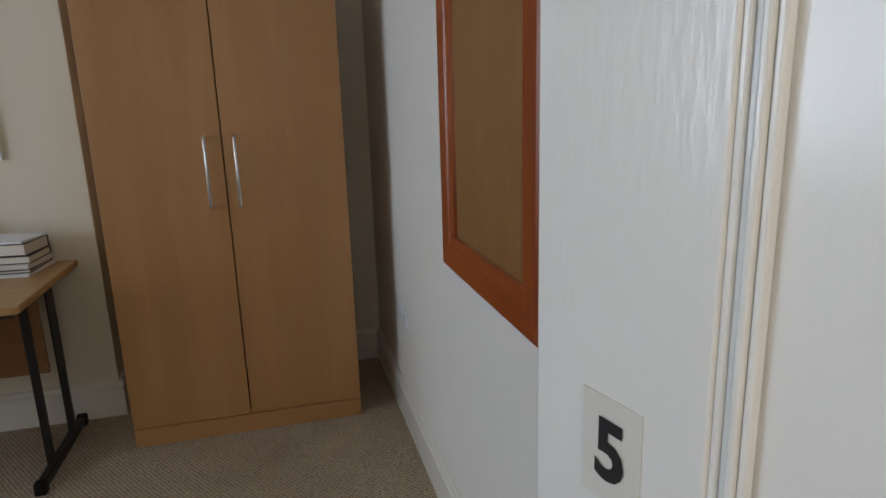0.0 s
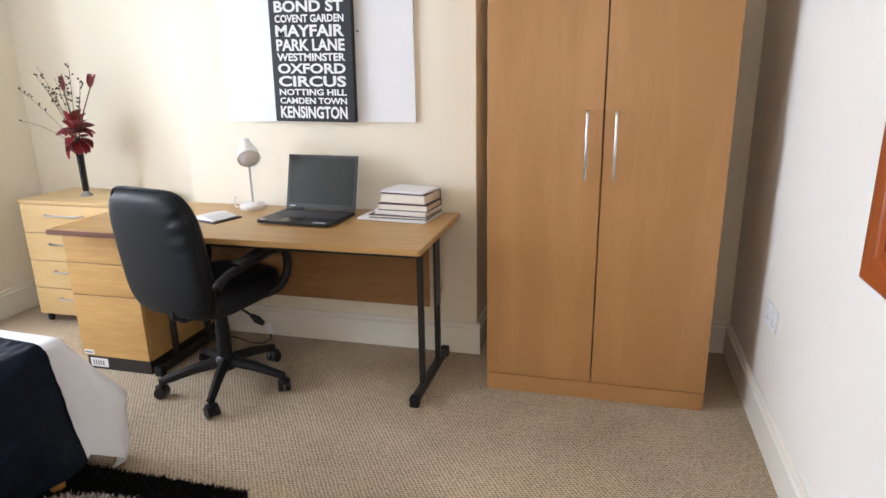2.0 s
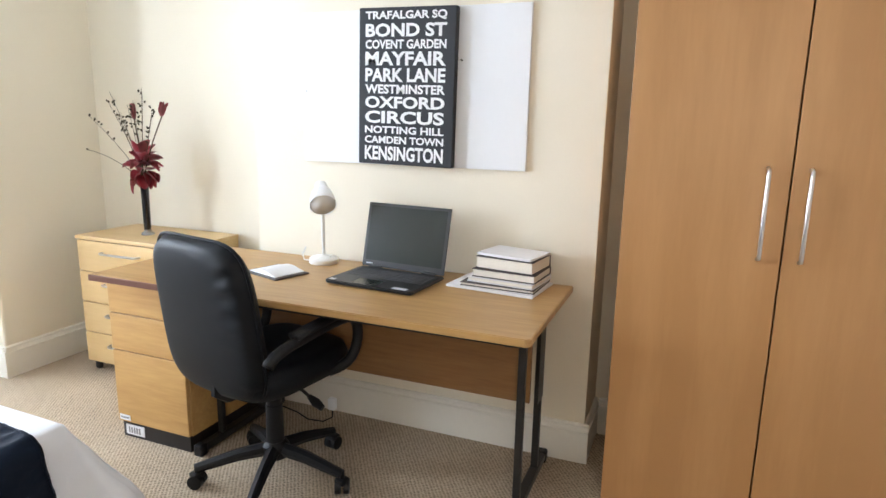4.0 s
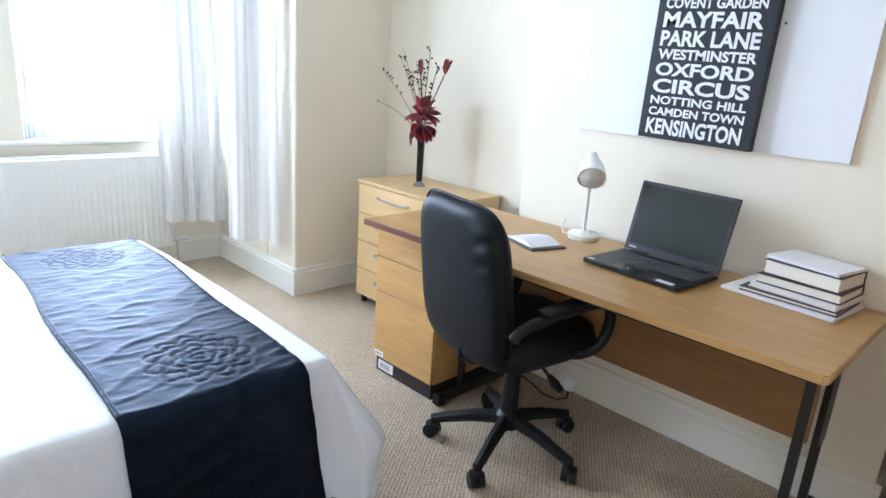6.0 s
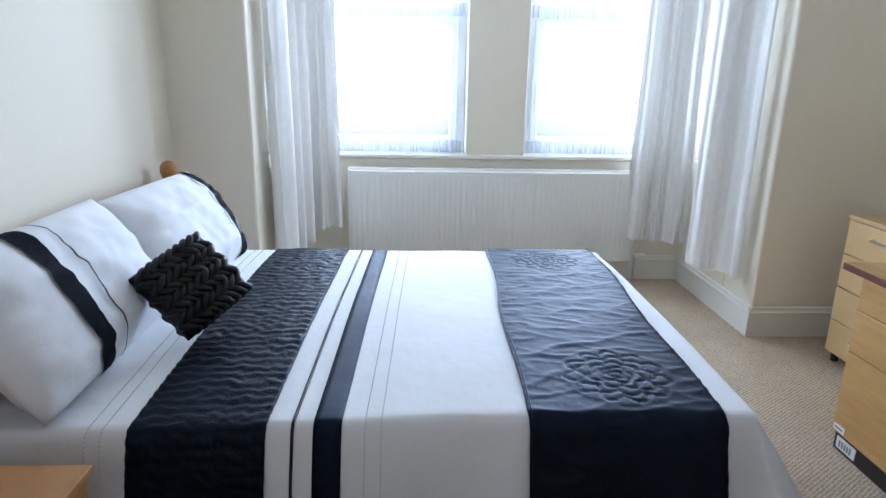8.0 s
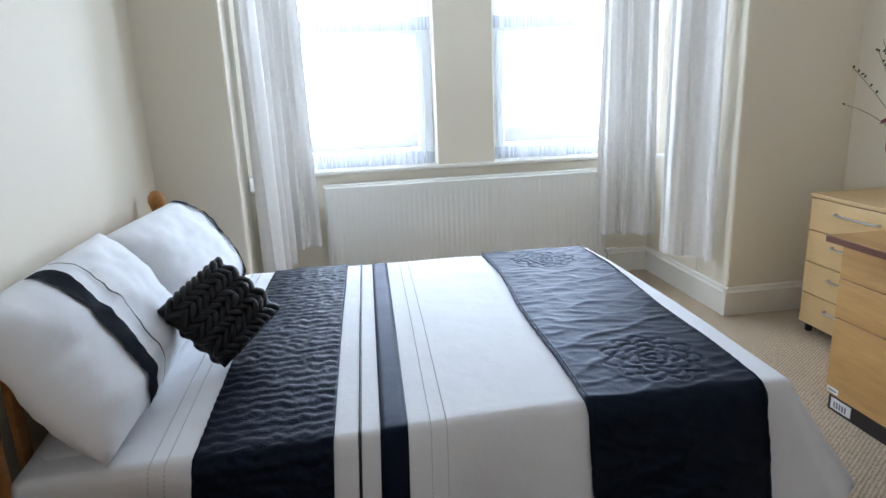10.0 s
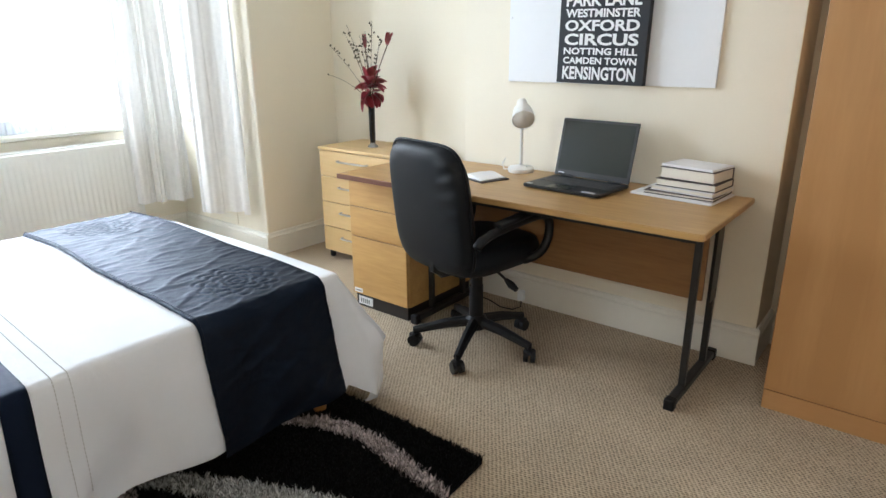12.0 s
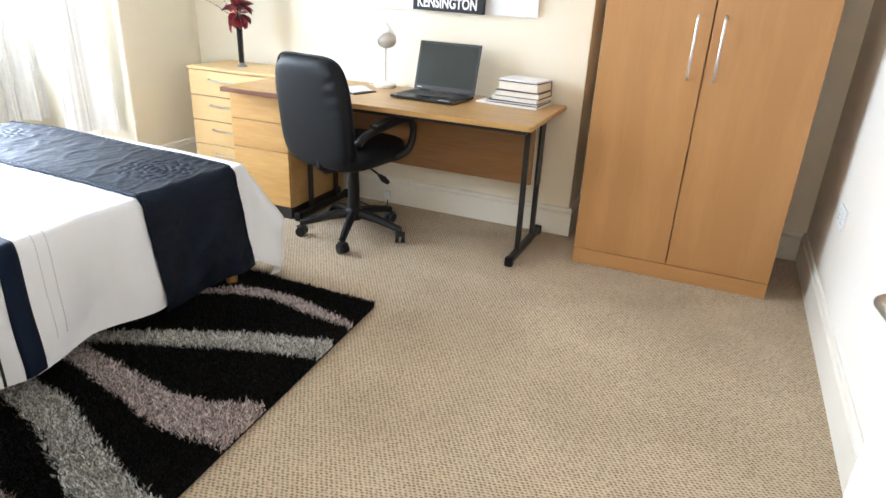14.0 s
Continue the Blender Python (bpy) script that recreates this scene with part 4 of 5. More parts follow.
# ---------------- office chair ----------------
def office_chair():
    c = thing("office_chair", "black leather swivel office chair on a five-star base", "chair", at=pose(-0.911, 3.854, 0, 0, 0, -13))
    for k in range(5):
        a = radians(-57.7 + 72 * k)
        d = Vector((math.cos(a), math.sin(a), 0))
        arm = part("base_arm", tube([d * 0.02 + Vector((0, 0, 0.125)), d * 0.14 + Vector((0, 0, 0.11)), d * 0.285 + Vector((0, 0, 0.075))], 0.025, 8, None, (1.1, 0.95, 0.72)), M_BLACKPLASTIC, c, smooth=True)
        e = d * 0.285
        cas = part("castor", tube([e + Vector((0, 0, 0.09)), e + Vector((0, 0, 0.045))], 0.009, 8), M_BLACKPLASTIC, c, smooth=True)
        s = Vector((-d.y, d.x, 0))
        turn = Matrix.Rotation(0.7 + k * 1.3, 3, "Z") @ s
        for o in (-0.016, 0.016):
            part("wheel", tube([e + turn * (o - 0.010) + Vector((0, 0, 0.0275)), e + turn * (o + 0.010) + Vector((0, 0, 0.0275))], 0.0275, 18), M_BLACKPLASTIC, cas, smooth=True)
        part("hood", box(e.x - 0.022, e.x + 0.022, e.y - 0.022, e.y + 0.022, 0.038, 0.062, 0.009), M_BLACKPLASTIC, cas, smooth=True)
    part("hub", lathe([(0.045, 0.09), (0.05, 0.1), (0.05, 0.14), (0.036, 0.155)], 20), M_BLACKPLASTIC, c, smooth=True)
    part("gas_column", lathe([(0.034, 0.13), (0.031, 0.30), (0.028, 0.302), (0.028, 0.36), (0.014, 0.362), (0.014, 0.42)], 20), M_BLACKPLASTIC, c, smooth=True)
    part("tilt_mechanism", box(-0.10, 0.10, -0.12, 0.13, 0.385, 0.43, 0.01), M_BLACKMETAL, c)
    lev = part("lever", tube([(0.06, 0.02, 0.405), (0.13, 0.03, 0.375), (0.17, 0.035, 0.352)], 0.006, 8), M_BLACKMETAL, c, smooth=True)
    part("lever_grip", tube([(0.155, 0.033, 0.362), (0.185, 0.037, 0.344), (0.215, 0.04, 0.33)], 0.016, 10, None, (0.6, 1.1, 0.7)), M_BLACKPLASTIC, lev, smooth=True)
    # cushions: a seat with a rounded front and a tall back with soft corners

    def soft(name, w, h, t, at, taper=0.0, curve=0.0, creases=0, mt=M_LEATHER):
        n, m = 30, 34
        bm = bmesh.new()
        def p(i, j, side):
            u, v = 2 * i / n - 1, 2 * j / m - 1
            # squared disc: soft corners
            e = 4.2
            k = (abs(u) ** e + abs(v) ** e) ** (1 / e)
            mx = max(abs(u), abs(v))
            s = mx / k if k > 1e-6 else 1
            uu, vv = u * s, v * s
            edge = max(0, 1 - mx ** 11)
            th = t * edge ** 0.45
            x = uu * w / 2 * (1 - taper * (vv + 1) / 2)
            y = vv * h / 2
            z = side * th + curve * (uu * uu)
            if creases and side < 0:
                band = math.exp(-((uu + 0.74) / 0.17) ** 2)
                z += 0.0055 * band * math.sin(vv * 26 + 3 * uu) * max(0, vv + 0.25) ** 0.5 if vv > -0.25 else 0.004 * band * math.sin(vv * 22) * (1 if vv < -0.7 else 0)
            return Vector((x, y, z))
        for side in (1, -1):
            g = [[bm.verts.new(p(i, j, side)) for j in range(m + 1)] for i in range(n + 1)]
            for i in range(n):
                for j in range(m):
                    q = (g[i][j], g[i + 1][j], g[i + 1][j + 1], g[i][j + 1])
                    bm.faces.new(q if side > 0 else q[::-1])
        bmesh.ops.remove_doubles(bm, verts=bm.verts, dist=0.0006)
        return part(name, bm, mt, c, smooth="all", at=at)

    soft("seat", 0.47, 0.49, 0.056, frame_pose((0, 0.0, 0.480), (1, 0, 0), (0, 1, 0.03)), 0.06)
    back = soft("backrest", 0.52, 0.56, 0.042, frame_pose((-0.034, -0.245, 0.694), (-1, 0, 0), (0, -0.13, 0.99)), 0.08, 0.018, 1)
    seam = []
    n = 48
    for k in range(n + 1):
        a = 2 * math.pi * k / n
        ca, sa = math.cos(a), math.sin(a)
        e = 0.4
        u, v = math.copysign(abs(ca) ** e, ca), math.copysign(abs(sa) ** e, sa)
        seam.append((u * 0.26 * (1 - 0.08 * (v + 1) / 2), v * 0.28, 0.018 * u * u))
    part("seam_piping", tube(seam, 0.0055, 6), M_LEATHER, back, smooth="all")
    part("back_bracket", tube([(0, -0.05, 0.40), (0, -0.20, 0.405), (0, -0.235, 0.43), (0, -0.232, 0.50)], 0.024, 8), M_BLACKPLASTIC, c, smooth=True)
    for s in (-1, 1):
        x = s * 0.262 if s > 0 else -0.235
        loop = [(x, -0.235, 0.585), (x, -0.215, 0.612), (x, -0.16, 0.628), (x, -0.03, 0.650), (x, 0.10, 0.666), (x, 0.158, 0.660), (x, 0.182, 0.615), (x, 0.176, 0.545), (x, 0.135, 0.480), (s * 0.20, 0.09, 0.452)]
        pts = []
        for a, b in zip(loop, loop[1:]):
            for q in range(3):
                pts.append(Vector(a).lerp(Vector(b), q / 3))
        pts.append(Vector(loop[-1]))
        # two rounds of smoothing
        for _ in range(5):
            pts = [pts[0]] + [(a + 2 * b + d) / 4 for a, b, d in zip(pts, pts[1:], pts[2:])] + [pts[-1]]
        arm = part("armrest", tube(pts, 0.0195, 10), M_BLACKPLASTIC, c, smooth="all")
        part("arm_pad", box(-0.027, 0.027, -0.13, 0.13, 0, 0.022, 0.010), M_BLACKPLASTIC, arm, smooth=True, at=pose(x, 0.0, 0.663, 8, 0, 0))
    return c


office_chair()


# ---------------- on the desk ----------------
def laptop():
    l = thing("laptop", "black open laptop with a switched-off screen on the desk", "laptop", at=pose(-0.594, 4.138, 0.74, 0, 0, -4.5))
    w, d = 0.376, 0.262
    base = part("base", prism([(-w / 2, -d / 2 + 0.01), (-w / 2 + 0.012, -d / 2), (w / 2 - 0.012, -d / 2), (w / 2, -d / 2 + 0.01), (w / 2, d / 2), (-w / 2, d / 2)], 0.004, 0.017, 0.003), M_LAPTOP, l)
    for x in (-0.15, 0.15):
        for y in (-0.1, 0.1):
            part("rubber_foot", lathe([(0.008, 0), (0.008, 0.005)], 10, (x, y, 0)), M_BLACKPLASTIC, base)
    key = None
    for r in range(6):
        y = 0.088 - r * 0.0195
        for k in range(17):
            x = -0.162 + k * 0.0203
            if r == 5 and 3 < k < 9:
                if k == 6:
                    part("space_bar", box(-0.09, 0.02, y - 0.008, y + 0.008, 0.0165, 0.0190, 0.001), M_KEY, base)
                continue
            if key is None:
                key = part("key", box(-0.0085, 0.0085, -0.008, 0.008, 0.0165, 0.0190, 0.001), M_KEY, base)
                key.location = (x, y, 0)
            else:
                o = new("key", key.data)
                o.parent, o.location = base, (x, y, 0)
    part("touchpad", box(-0.075, 0.03, -0.122, -0.045, 0.0165, 0.0175, 0.0004), M_SCREEN, base)
    part("sticker", box(0.10, 0.16, -0.122, -0.098, 0.0168, 0.0176), M_STICKER, base)
    part("sticker", box(-0.175, -0.15, -0.118, -0.10, 0.0168, 0.0176), M_STICKER, base)
    for x in (-0.12, 0.12):
        part("hinge", tube([(x - 0.03, d / 2 - 0.004, 0.021), (x + 0.03, d / 2 - 0.004, 0.021)], 0.006, 10), M_LAPTOP, l, smooth=True)
    lid = part("lid", box(-w / 2, w / 2, -0.003, 0.003, 0, 0.262, 0.0025), M_LAPTOP, l, at=pose(0, d / 2 - 0.002, 0.019, -14, 0, 0))
    part("screen", box(-w / 2 + 0.014, w / 2 - 0.014, -0.0042, -0.0025, 0.026, 0.250), M_SCREEN, lid, "dark glossy screen")
    part("maker_mark", box(-w / 2 + 0.02, -w / 2 + 0.05, -0.0042, -0.0028, 0.011, 0.015), M_STICKER, lid)
    return l


laptop()


def desk_lamp():
    l = thing("desk_lamp", "small white desk lamp with a cone shade, switched off", "lamp", at=pose(-0.977, 4.315, 0.74, 0, 0, 30))
    part("base", lathe([(0.060, 0), (0.063, 0.004), (0.063, 0.020), (0.056, 0.026), (0.02, 0.029), (0.012, 0.034)], 32), M_WHITEENAMEL, l, smooth=True)
    part("stem", tube([(0, 0, 0.03), (0, -0.018, 0.11), (0, -0.048, 0.20), (0, -0.066, 0.245)], 0.0075, 12), M_WHITEENAMEL, l, smooth=True)
    part("joint", lathe([(0.008, -0.012), (0.013, -0.006), (0.013, 0.006), (0.008, 0.012)], 14), M_WHITEENAMEL, l, smooth=True, at=pose(0, -0.066, 0.25, 0, 90, 0))
    # shade opens to the front and a little down
    turn = pose(0.002, -0.096, 0.300, 124, 0, 7) @ Matrix.Scale(1.16, 4)
    shade = part("shade", lathe([(0.013, -0.062), (0.021, -0.058), (0.023, -0.035), (0.029, -0.022), (0.036, -0.010), (0.043, 0.022), (0.046, 0.050), (0.044, 0.050), (0.040, 0.022), (0.032, -0.010), (0.02, -0.03)], 32), M_WHITEENAMEL, l, smooth=True, at=turn)
    part("lining", lathe([(0.004, -0.028), (0.02, -0.027), (0.0315, -0.009), (0.0395, 0.022), (0.0425, 0.048)], 28), M_LAMPIN, shade, "grey reflector", smooth="all")
    part("bulb", lathe([(0.010, -0.028), (0.012, -0.01), (0.02, 0.005), (0.021, 0.018), (0.013, 0.032), (0.002, 0.036)], 20), M_BULB, shade, smooth="all")
    part("switch", box(-0.006, 0.006, -0.008, 0.008, 0.028, 0.036, 0.002), M_WHITEENAMEL, l, at=pose(0.03, -0.02, 0))
    part("cord", tube([(-0.055, 0.02, 0.008), (-0.085, 0.035, 0.006), (-0.095, 0.06, 0.03), (-0.08, 0.07, 0.055), (-0.09, 0.09, 0.03), (-0.10, 0.13, 0.005)], 0.0028, 6), M_WHITEENAMEL, l, smooth=True)
    return l


desk_lamp()


def book(name, x, y, z, w, d, h, turn, cover, label, spine="right"):
    b = thing(name, label, "book", "books stacked on the desk", at=pose(x, y, z, 0, 0, turn))
    part("page_block", box(-w / 2 + 0.004, w / 2 - 0.004, -d / 2 + 0.004, d / 2 - 0.004, 0.0035, h - 0.0035), M_PAGES, b, "cream page edges")
    part("cover", box(-w / 2, w / 2, -d / 2, d / 2, 0, 0.0022, 0.0006), cover, b)
    part("cover", box(-w / 2, w / 2, -d / 2, d / 2, h - 0.0022, h, 0.0006), cover, b)
    if spine == "right":
        part("spine", box(w / 2 - 0.004, w / 2 + 0.001, -d / 2, d / 2, 0, h, 0.002), cover, b)
    else:
        part("spine", box(-w / 2, w / 2, d / 2 - 0.004, d / 2 + 0.001, 0, h, 0.002), cover, b)
    return b


def papers(name, label, x, y, z, w, d, n, turn, mt=M_PAPER):
    p = thing(name, label, "paper", at=pose(x, y, z, 0, 0, turn))
    for k in range(n):
        a = noise.noise((k * 1.7, x, y)) * 0.008
        part("leaf", box(-w / 2 + a, w / 2 + a, -d / 2 - a, d / 2 - a, k * 0.0022, k * 0.0022 + 0.002), mt, p)
    return p


papers("magazine_stack", "loose white magazines under the stacked books", -0.180, 4.285, 0.7402, 0.340, 0.232, 4, -6)
book("book", -0.160, 4.292, 0.7495, 0.285, 0.212, 0.013, -3, M_BOOKDARK, "thin dark-covered book with white pages", "back")
book("book", -0.148, 4.300, 0.763, 0.262, 0.20, 0.018, -7, M_PAPER, "thin pale paperback between darker books", "back")
book("book", -0.140, 4.303, 0.7815, 0.246, 0.19, 0.030, -5, M_BOOKDARK, "dark hardback book with cream pages", "back")
book("book", -0.136, 4.308, 0.812, 0.226, 0.185, 0.046, -8, M_BOOKDARK, "thick dark hardback book with cream pages", "back")
papers("paper_sheets", "white paper sheets lying on the books", -0.140, 4.318, 0.8585, 0.222, 0.172, 4, -12)


def notebook():
    n = thing("notebook", "white notepad lying on a dark folder", "notebook", at=pose(-1.045, 4.075, 0.7402, 0, 0, -18))
    part("folder", box(-0.105, 0.105, -0.08, 0.08, 0, 0.006, 0.0015), M_BOOKDARK, n, "dark folder")
    bm = bmesh.new()
    rows = []
    for i in range(13):
        x = -0.085 + 0.17 * i / 12
        z = 0.010 + 0.014 * math.sin(math.pi * min(1, i / 12)) ** 1.5
        rows.append([bm.verts.new(q) for q in ((x, -0.066, 0.0065), (x, -0.066, z), (x, 0.07, z), (x, 0.07, 0.0065))])
    for a, b in zip(rows, rows[1:]):
        for k in range(4):
            bm.faces.new((a[k], a[(k + 1) % 4], b[(k + 1) % 4], b[k]))
    bm.faces.new(rows[0][::-1])
    bm.faces.new(rows[-1])
    part("page_block", bm, M_PAPER, n, "white curling pages", smooth=True)
    return n


notebook()


# ---------------- on the wall over the desk ----------------
def wall_board():
    b = thing("wall_board", "plain white board fixed to the chimney breast", "board")
    part("panel", box(-1.132, -0.137, 4.424, 4.4385, 1.163, 1.779, 0.002), M_BOARD, b)
    part("screw", lathe([(0.005, 0), (0.004, 0.002), (0.001, 0.003)], 10), M_CHROME, b, at=pose(-1.118, 4.424, 1.46, 90, 0, 0))
    part("nail", tube([(-0.405, 4.437, 1.575), (-0.405, 4.408, 1.578)], 0.003, 6), M_BLACKMETAL, b)
    return b


wall_board()
SIGN_LINES = (("TRAFALGAR SQ", 0.036), ("BOND ST", 0.051), ("COVENT GARDEN", 0.035), ("MAYFAIR", 0.053), ("PARK LANE", 0.053), ("WESTMINSTER", 0.036), ("OXFORD", 0.047), ("CIRCUS", 0.050), ("NOTTING HILL", 0.030), ("CAMDEN TOWN", 0.030), ("KENSINGTON", 0.058))


def text_mesh(text):
    cu = bpy.data.curves.new("letters", "FONT")
    cu.body = text
    cu.resolution_u = 3
    cu.offset = 0.032
    ob = new("letters", cu)
    bpy.context.view_layer.update()
    me = bpy.data.meshes.new_from_object(ob.evaluated_get(bpy.context.evaluated_depsgraph_get()))
    bpy.data.objects.remove(ob)
    bpy.data.curves.remove(cu)
    return me


def lettering(text, x0, x1, z0, z1, parent, mt, lean=None):
    """Words that fill a given width and height, standing up and facing -y."""
    me = text_mesh(text)
    xs, ys = [v.co.x for v in me.vertices], [v.co.y for v in me.vertices]
    a, b, c, d = min(xs), max(xs), min(ys), max(ys)
    for v in me.vertices:
        v.co = Vector((x0 + (v.co.x - a) / (b - a) * (x1 - x0), 0, z0 + (v.co.y - c) / (d - c) * (z1 - z0)))
    me.materials.append(mt)
    ob = new("lettering", me)
    ob.parent = parent
    return ob


def street_sign():
    w, h, t = 0.418, 0.612, 0.034
    s = thing("canvas_print", "black canvas print listing London places in white capitals", "wall art", at=pose(-0.632, 4.4225, 1.472, 0, 0.9, 0))
    part("canvas", box(-w / 2, w / 2, -t, 0, -h / 2, h / 2, 0.004), M_CANVAS, s)
    z = h / 2 - 0.014
    gap = (h - 0.03 - sum(x for _, x in SIGN_LINES)) / (len(SIGN_LINES) - 1)
    for text, high in SIGN_LINES:
        o = lettering(text, -w / 2 + 0.03, w / 2 - 0.038, z - high, z, s, M_LETTER)
        o.location = (0, -t - 0.0012, 0)
        z -= high + gap
    return s


street_sign()


# ---------------- mirror on the east wall ----------------
def wall_mirror():
    y0, y1, z0, z1, f = 2.535, 3.205, 0.895, 2.02, 0.093
    xw = EAST - 0.001
    m = thing("wall_mirror", "tall mirror in an orange stained pine frame on the wall", "mirror")
    part("glass", box(xw - 0.012, xw - 0.008, y0 + f - 0.012, y1 - f + 0.012, z0 + f - 0.012, z1 - f + 0.012), M_MIRROR, m, "plain mirror glass")
    part("backing", box(xw - 0.0075, xw, y0 + 0.02, y1 - 0.02, z0 + 0.02, z1 - 0.02), M_DARKBASE, m)

    def piece(pts, mt):
        """A mitred bar of a bevelled section; pts: outer start, outer end, inner end, inner start in y and z."""
        (a, b, c, d) = pts
        bm = bmesh.new()
        rows = []
        for (oy, oz), (iy, iz) in ((a, d), (b, c)):
            q = lambda t, x: bm.verts.new((xw - x, oy + (iy - oy) * t, oz + (iz - oz) * t))
            rows.append([q(0, 0.0), q(0, 0.020), q(0.08, 0.026), q(0.72, 0.026), q(0.80, 0.021), q(1.0, 0.017), q(1.0, 0.0)])
        k = len(rows[0])
        for i in range(k):
            bm.faces.new((rows[0][i], rows[0][(i + 1) % k], rows[1][(i + 1) % k], rows[1][i]))
        bm.faces.new(rows[0][::-1])
        bm.faces.new(rows[1])
        bmesh.ops.recalc_face_normals(bm, faces=bm.faces)
        part("frame_bar", bm, mt, m)

    piece(((y0, z0), (y1, z0), (y1 - f, z0 + f), (y0 + f, z0 + f)), M_MIRRORWOOD_Y)
    piece(((y0, z1), (y1, z1), (y1 - f, z1 - f), (y0 + f, z1 - f)), M_MIRRORWOOD_Y)
    piece(((y0, z0), (y0, z1), (y0 + f, z1 - f), (y0 + f, z0 + f)), M_MIRRORWOOD)
    piece(((y1, z0), (y1, z1), (y1 - f, z1 - f), (y1 - f, z0 + f)), M_MIRRORWOOD)
    return m


wall_mirror()


def socket(x, y, z, turn):
    s = thing("wall_socket", "white double plug socket low on the wall", "socket", at=pose(x, y, z, 0, 0, turn))
    part("plate", box(-0.073, 0.073, -0.010, 0, -0.043, 0.043, 0.004), M_UPVC, s)
    for q in (-0.036, 0.036):
        part("rocker", box(q - 0.006, q + 0.006, -0.014, -0.009, 0.012, 0.032, 0.002), M_UPVC, s)
        for dx, dz in ((0, 0.0), (-0.011, -0.018), (0.011, -0.018)):
            part("pin_hole", box(q + dx - 0.003, q + dx + 0.003, -0.0106, -0.0095, dz - 0.004, dz + 0.004), M_GREYBAR, s)
    return s


socket(EAST, 3.98, 0.487, -90)


def floor_plug():
    p = thing("extension_plug", "small white plug with its cord lying by the skirting", "plug")
    part("plug_body", box(-0.975, -0.94, 4.315, 4.345, 0.055, 0.11, 0.006), M_UPVC, p)
    part("cord", tube([(-0.957, 4.33, 0.058), (-0.955, 4.325, 0.02), (-0.99, 4.30, 0.004), (-1.06, 4.29, 0.004), (-1.15, 4.33, 0.004), (-1.28, 4.36, 0.004)], 0.0035, 6), M_BLACKPLASTIC, p, smooth=True)
    return p


floor_plug()


# ---------------- room door, standing open ----------------
def room_door():
    hinge, tip = Vector((1.318, 1.118, 0)), Vector((1.124, 1.928, 0))
    way = tip - hinge
    ln = way.length
    ang = math.degrees(math.atan2(way.y, way.x))
    d = thing("door_1", "white gloss four-panel door standing open, numbered five", "door", kind="structure", at=pose(hinge.x, hinge.y, 0, 0, 0, ang))
    t, z0, z1 = 0.038, 0.008, 2.03
    st, lead = 0.118, 0.143
    mid = (ln + st - lead) / 2
    # x runs from hinge to leading edge; +y is the face towards the walker's path
    for name, a, b, c, e in (("stile", 0, st, z0, z1), ("stile", ln - lead, ln, z0, z1), ("rail", st, ln - lead, z0, 0.24), ("rail", st, ln - lead, 0.80, 0.99), ("rail", st, ln - lead, z1 - 0.12, z1), ("mullion", mid - 0.05, mid + 0.05, 0.24, 0.80), ("mullion", mid - 0.05, mid + 0.05, 0.99, z1 - 0.12)):
        part(name, box(a, b, 0, t, c, e, 0.0015), M_DOOR, d)
    for a, b in ((st, mid - 0.05), (mid + 0.05, ln - lead)):
        for c, e in ((0.24, 0.80), (0.99, z1 - 0.12)):
            pn = part("panel", box(a, b, 0.013, t - 0.013, c, e), M_DOOR, d)
            for face in (0, 1):
                for o, hgt in ((0.0, 0.004), (0.005, 0.002), (0.010, 0.005), (0.015, 0.0015)):
                    y0, y1 = (t - 0.0125, t - 0.0125 + hgt + 0.006) if face else (0.0125 - hgt - 0.006, 0.0125)
                    for bx in ((a + o, a + o + 0.0046, c + o, e - o), (b - o - 0.0046, b - o, c + o, e - o), (a + o + 0.0046, b - o - 0.0046, c + o, c + o + 0.0046), (a + o + 0.0046, b - o - 0.0046, e - o - 0.0046, e - o)):
                        part("moulding", box(bx[0], bx[1], y0, y1, bx[2], bx[3], 0.0015), M_DOOR, pn)
    pl = part("number_plate", box(ln - 0.101, ln - 0.051, t + 0.0002, t + 0.0012, 1.096, 1.168), M_PLATE, d, "clear film behind the digit")
    me = text_mesh("5")
    xs, ys = [v.co.x for v in me.vertices], [v.co.y for v in me.vertices]
    for v in me.vertices:
        v.co = Vector((ln - 0.0635 - (v.co.x - min(xs)) / (max(xs) - min(xs)) * 0.025, t + 0.002, 1.112 + (v.co.y - min(ys)) / (max(ys) - min(ys)) * 0.042))
    me.materials.append(M_DIGIT)
    dg = new("digit", me)
    dg.parent = pl
    for s in (-1, 1):
        yb = t if s > 0 else 0
        h = part("handle_plate", box(ln - 0.062, ln - 0.022, yb + s * 0.0005 if s > 0 else yb - 0.006, yb + 0.006 if s > 0 else yb - 0.0005, 0.87, 1.03, 0.002), M_CHROME, d)
        y = yb + s * 0.063
        part("lever", tube([(ln - 0.042, yb + s * 0.005, 0.985), (ln - 0.042, yb + s * 0.052, 0.985), (ln - 0.050, y, 0.985), (ln - 0.095, y + s * 0.004, 0.984), (ln - 0.152, y - s * 0.004, 0.980)], 0.0105, 12), M_CHROME, h, "chrome lever handle", smooth=True)
    for z in (0.22, 1.02, 1.80):
        part("hinge", tube([(-0.004, -0.004, z - 0.045), (-0.004, -0.004, z + 0.045)], 0.007, 10), M_CHROME, d, smooth=True)
    return d


room_door()


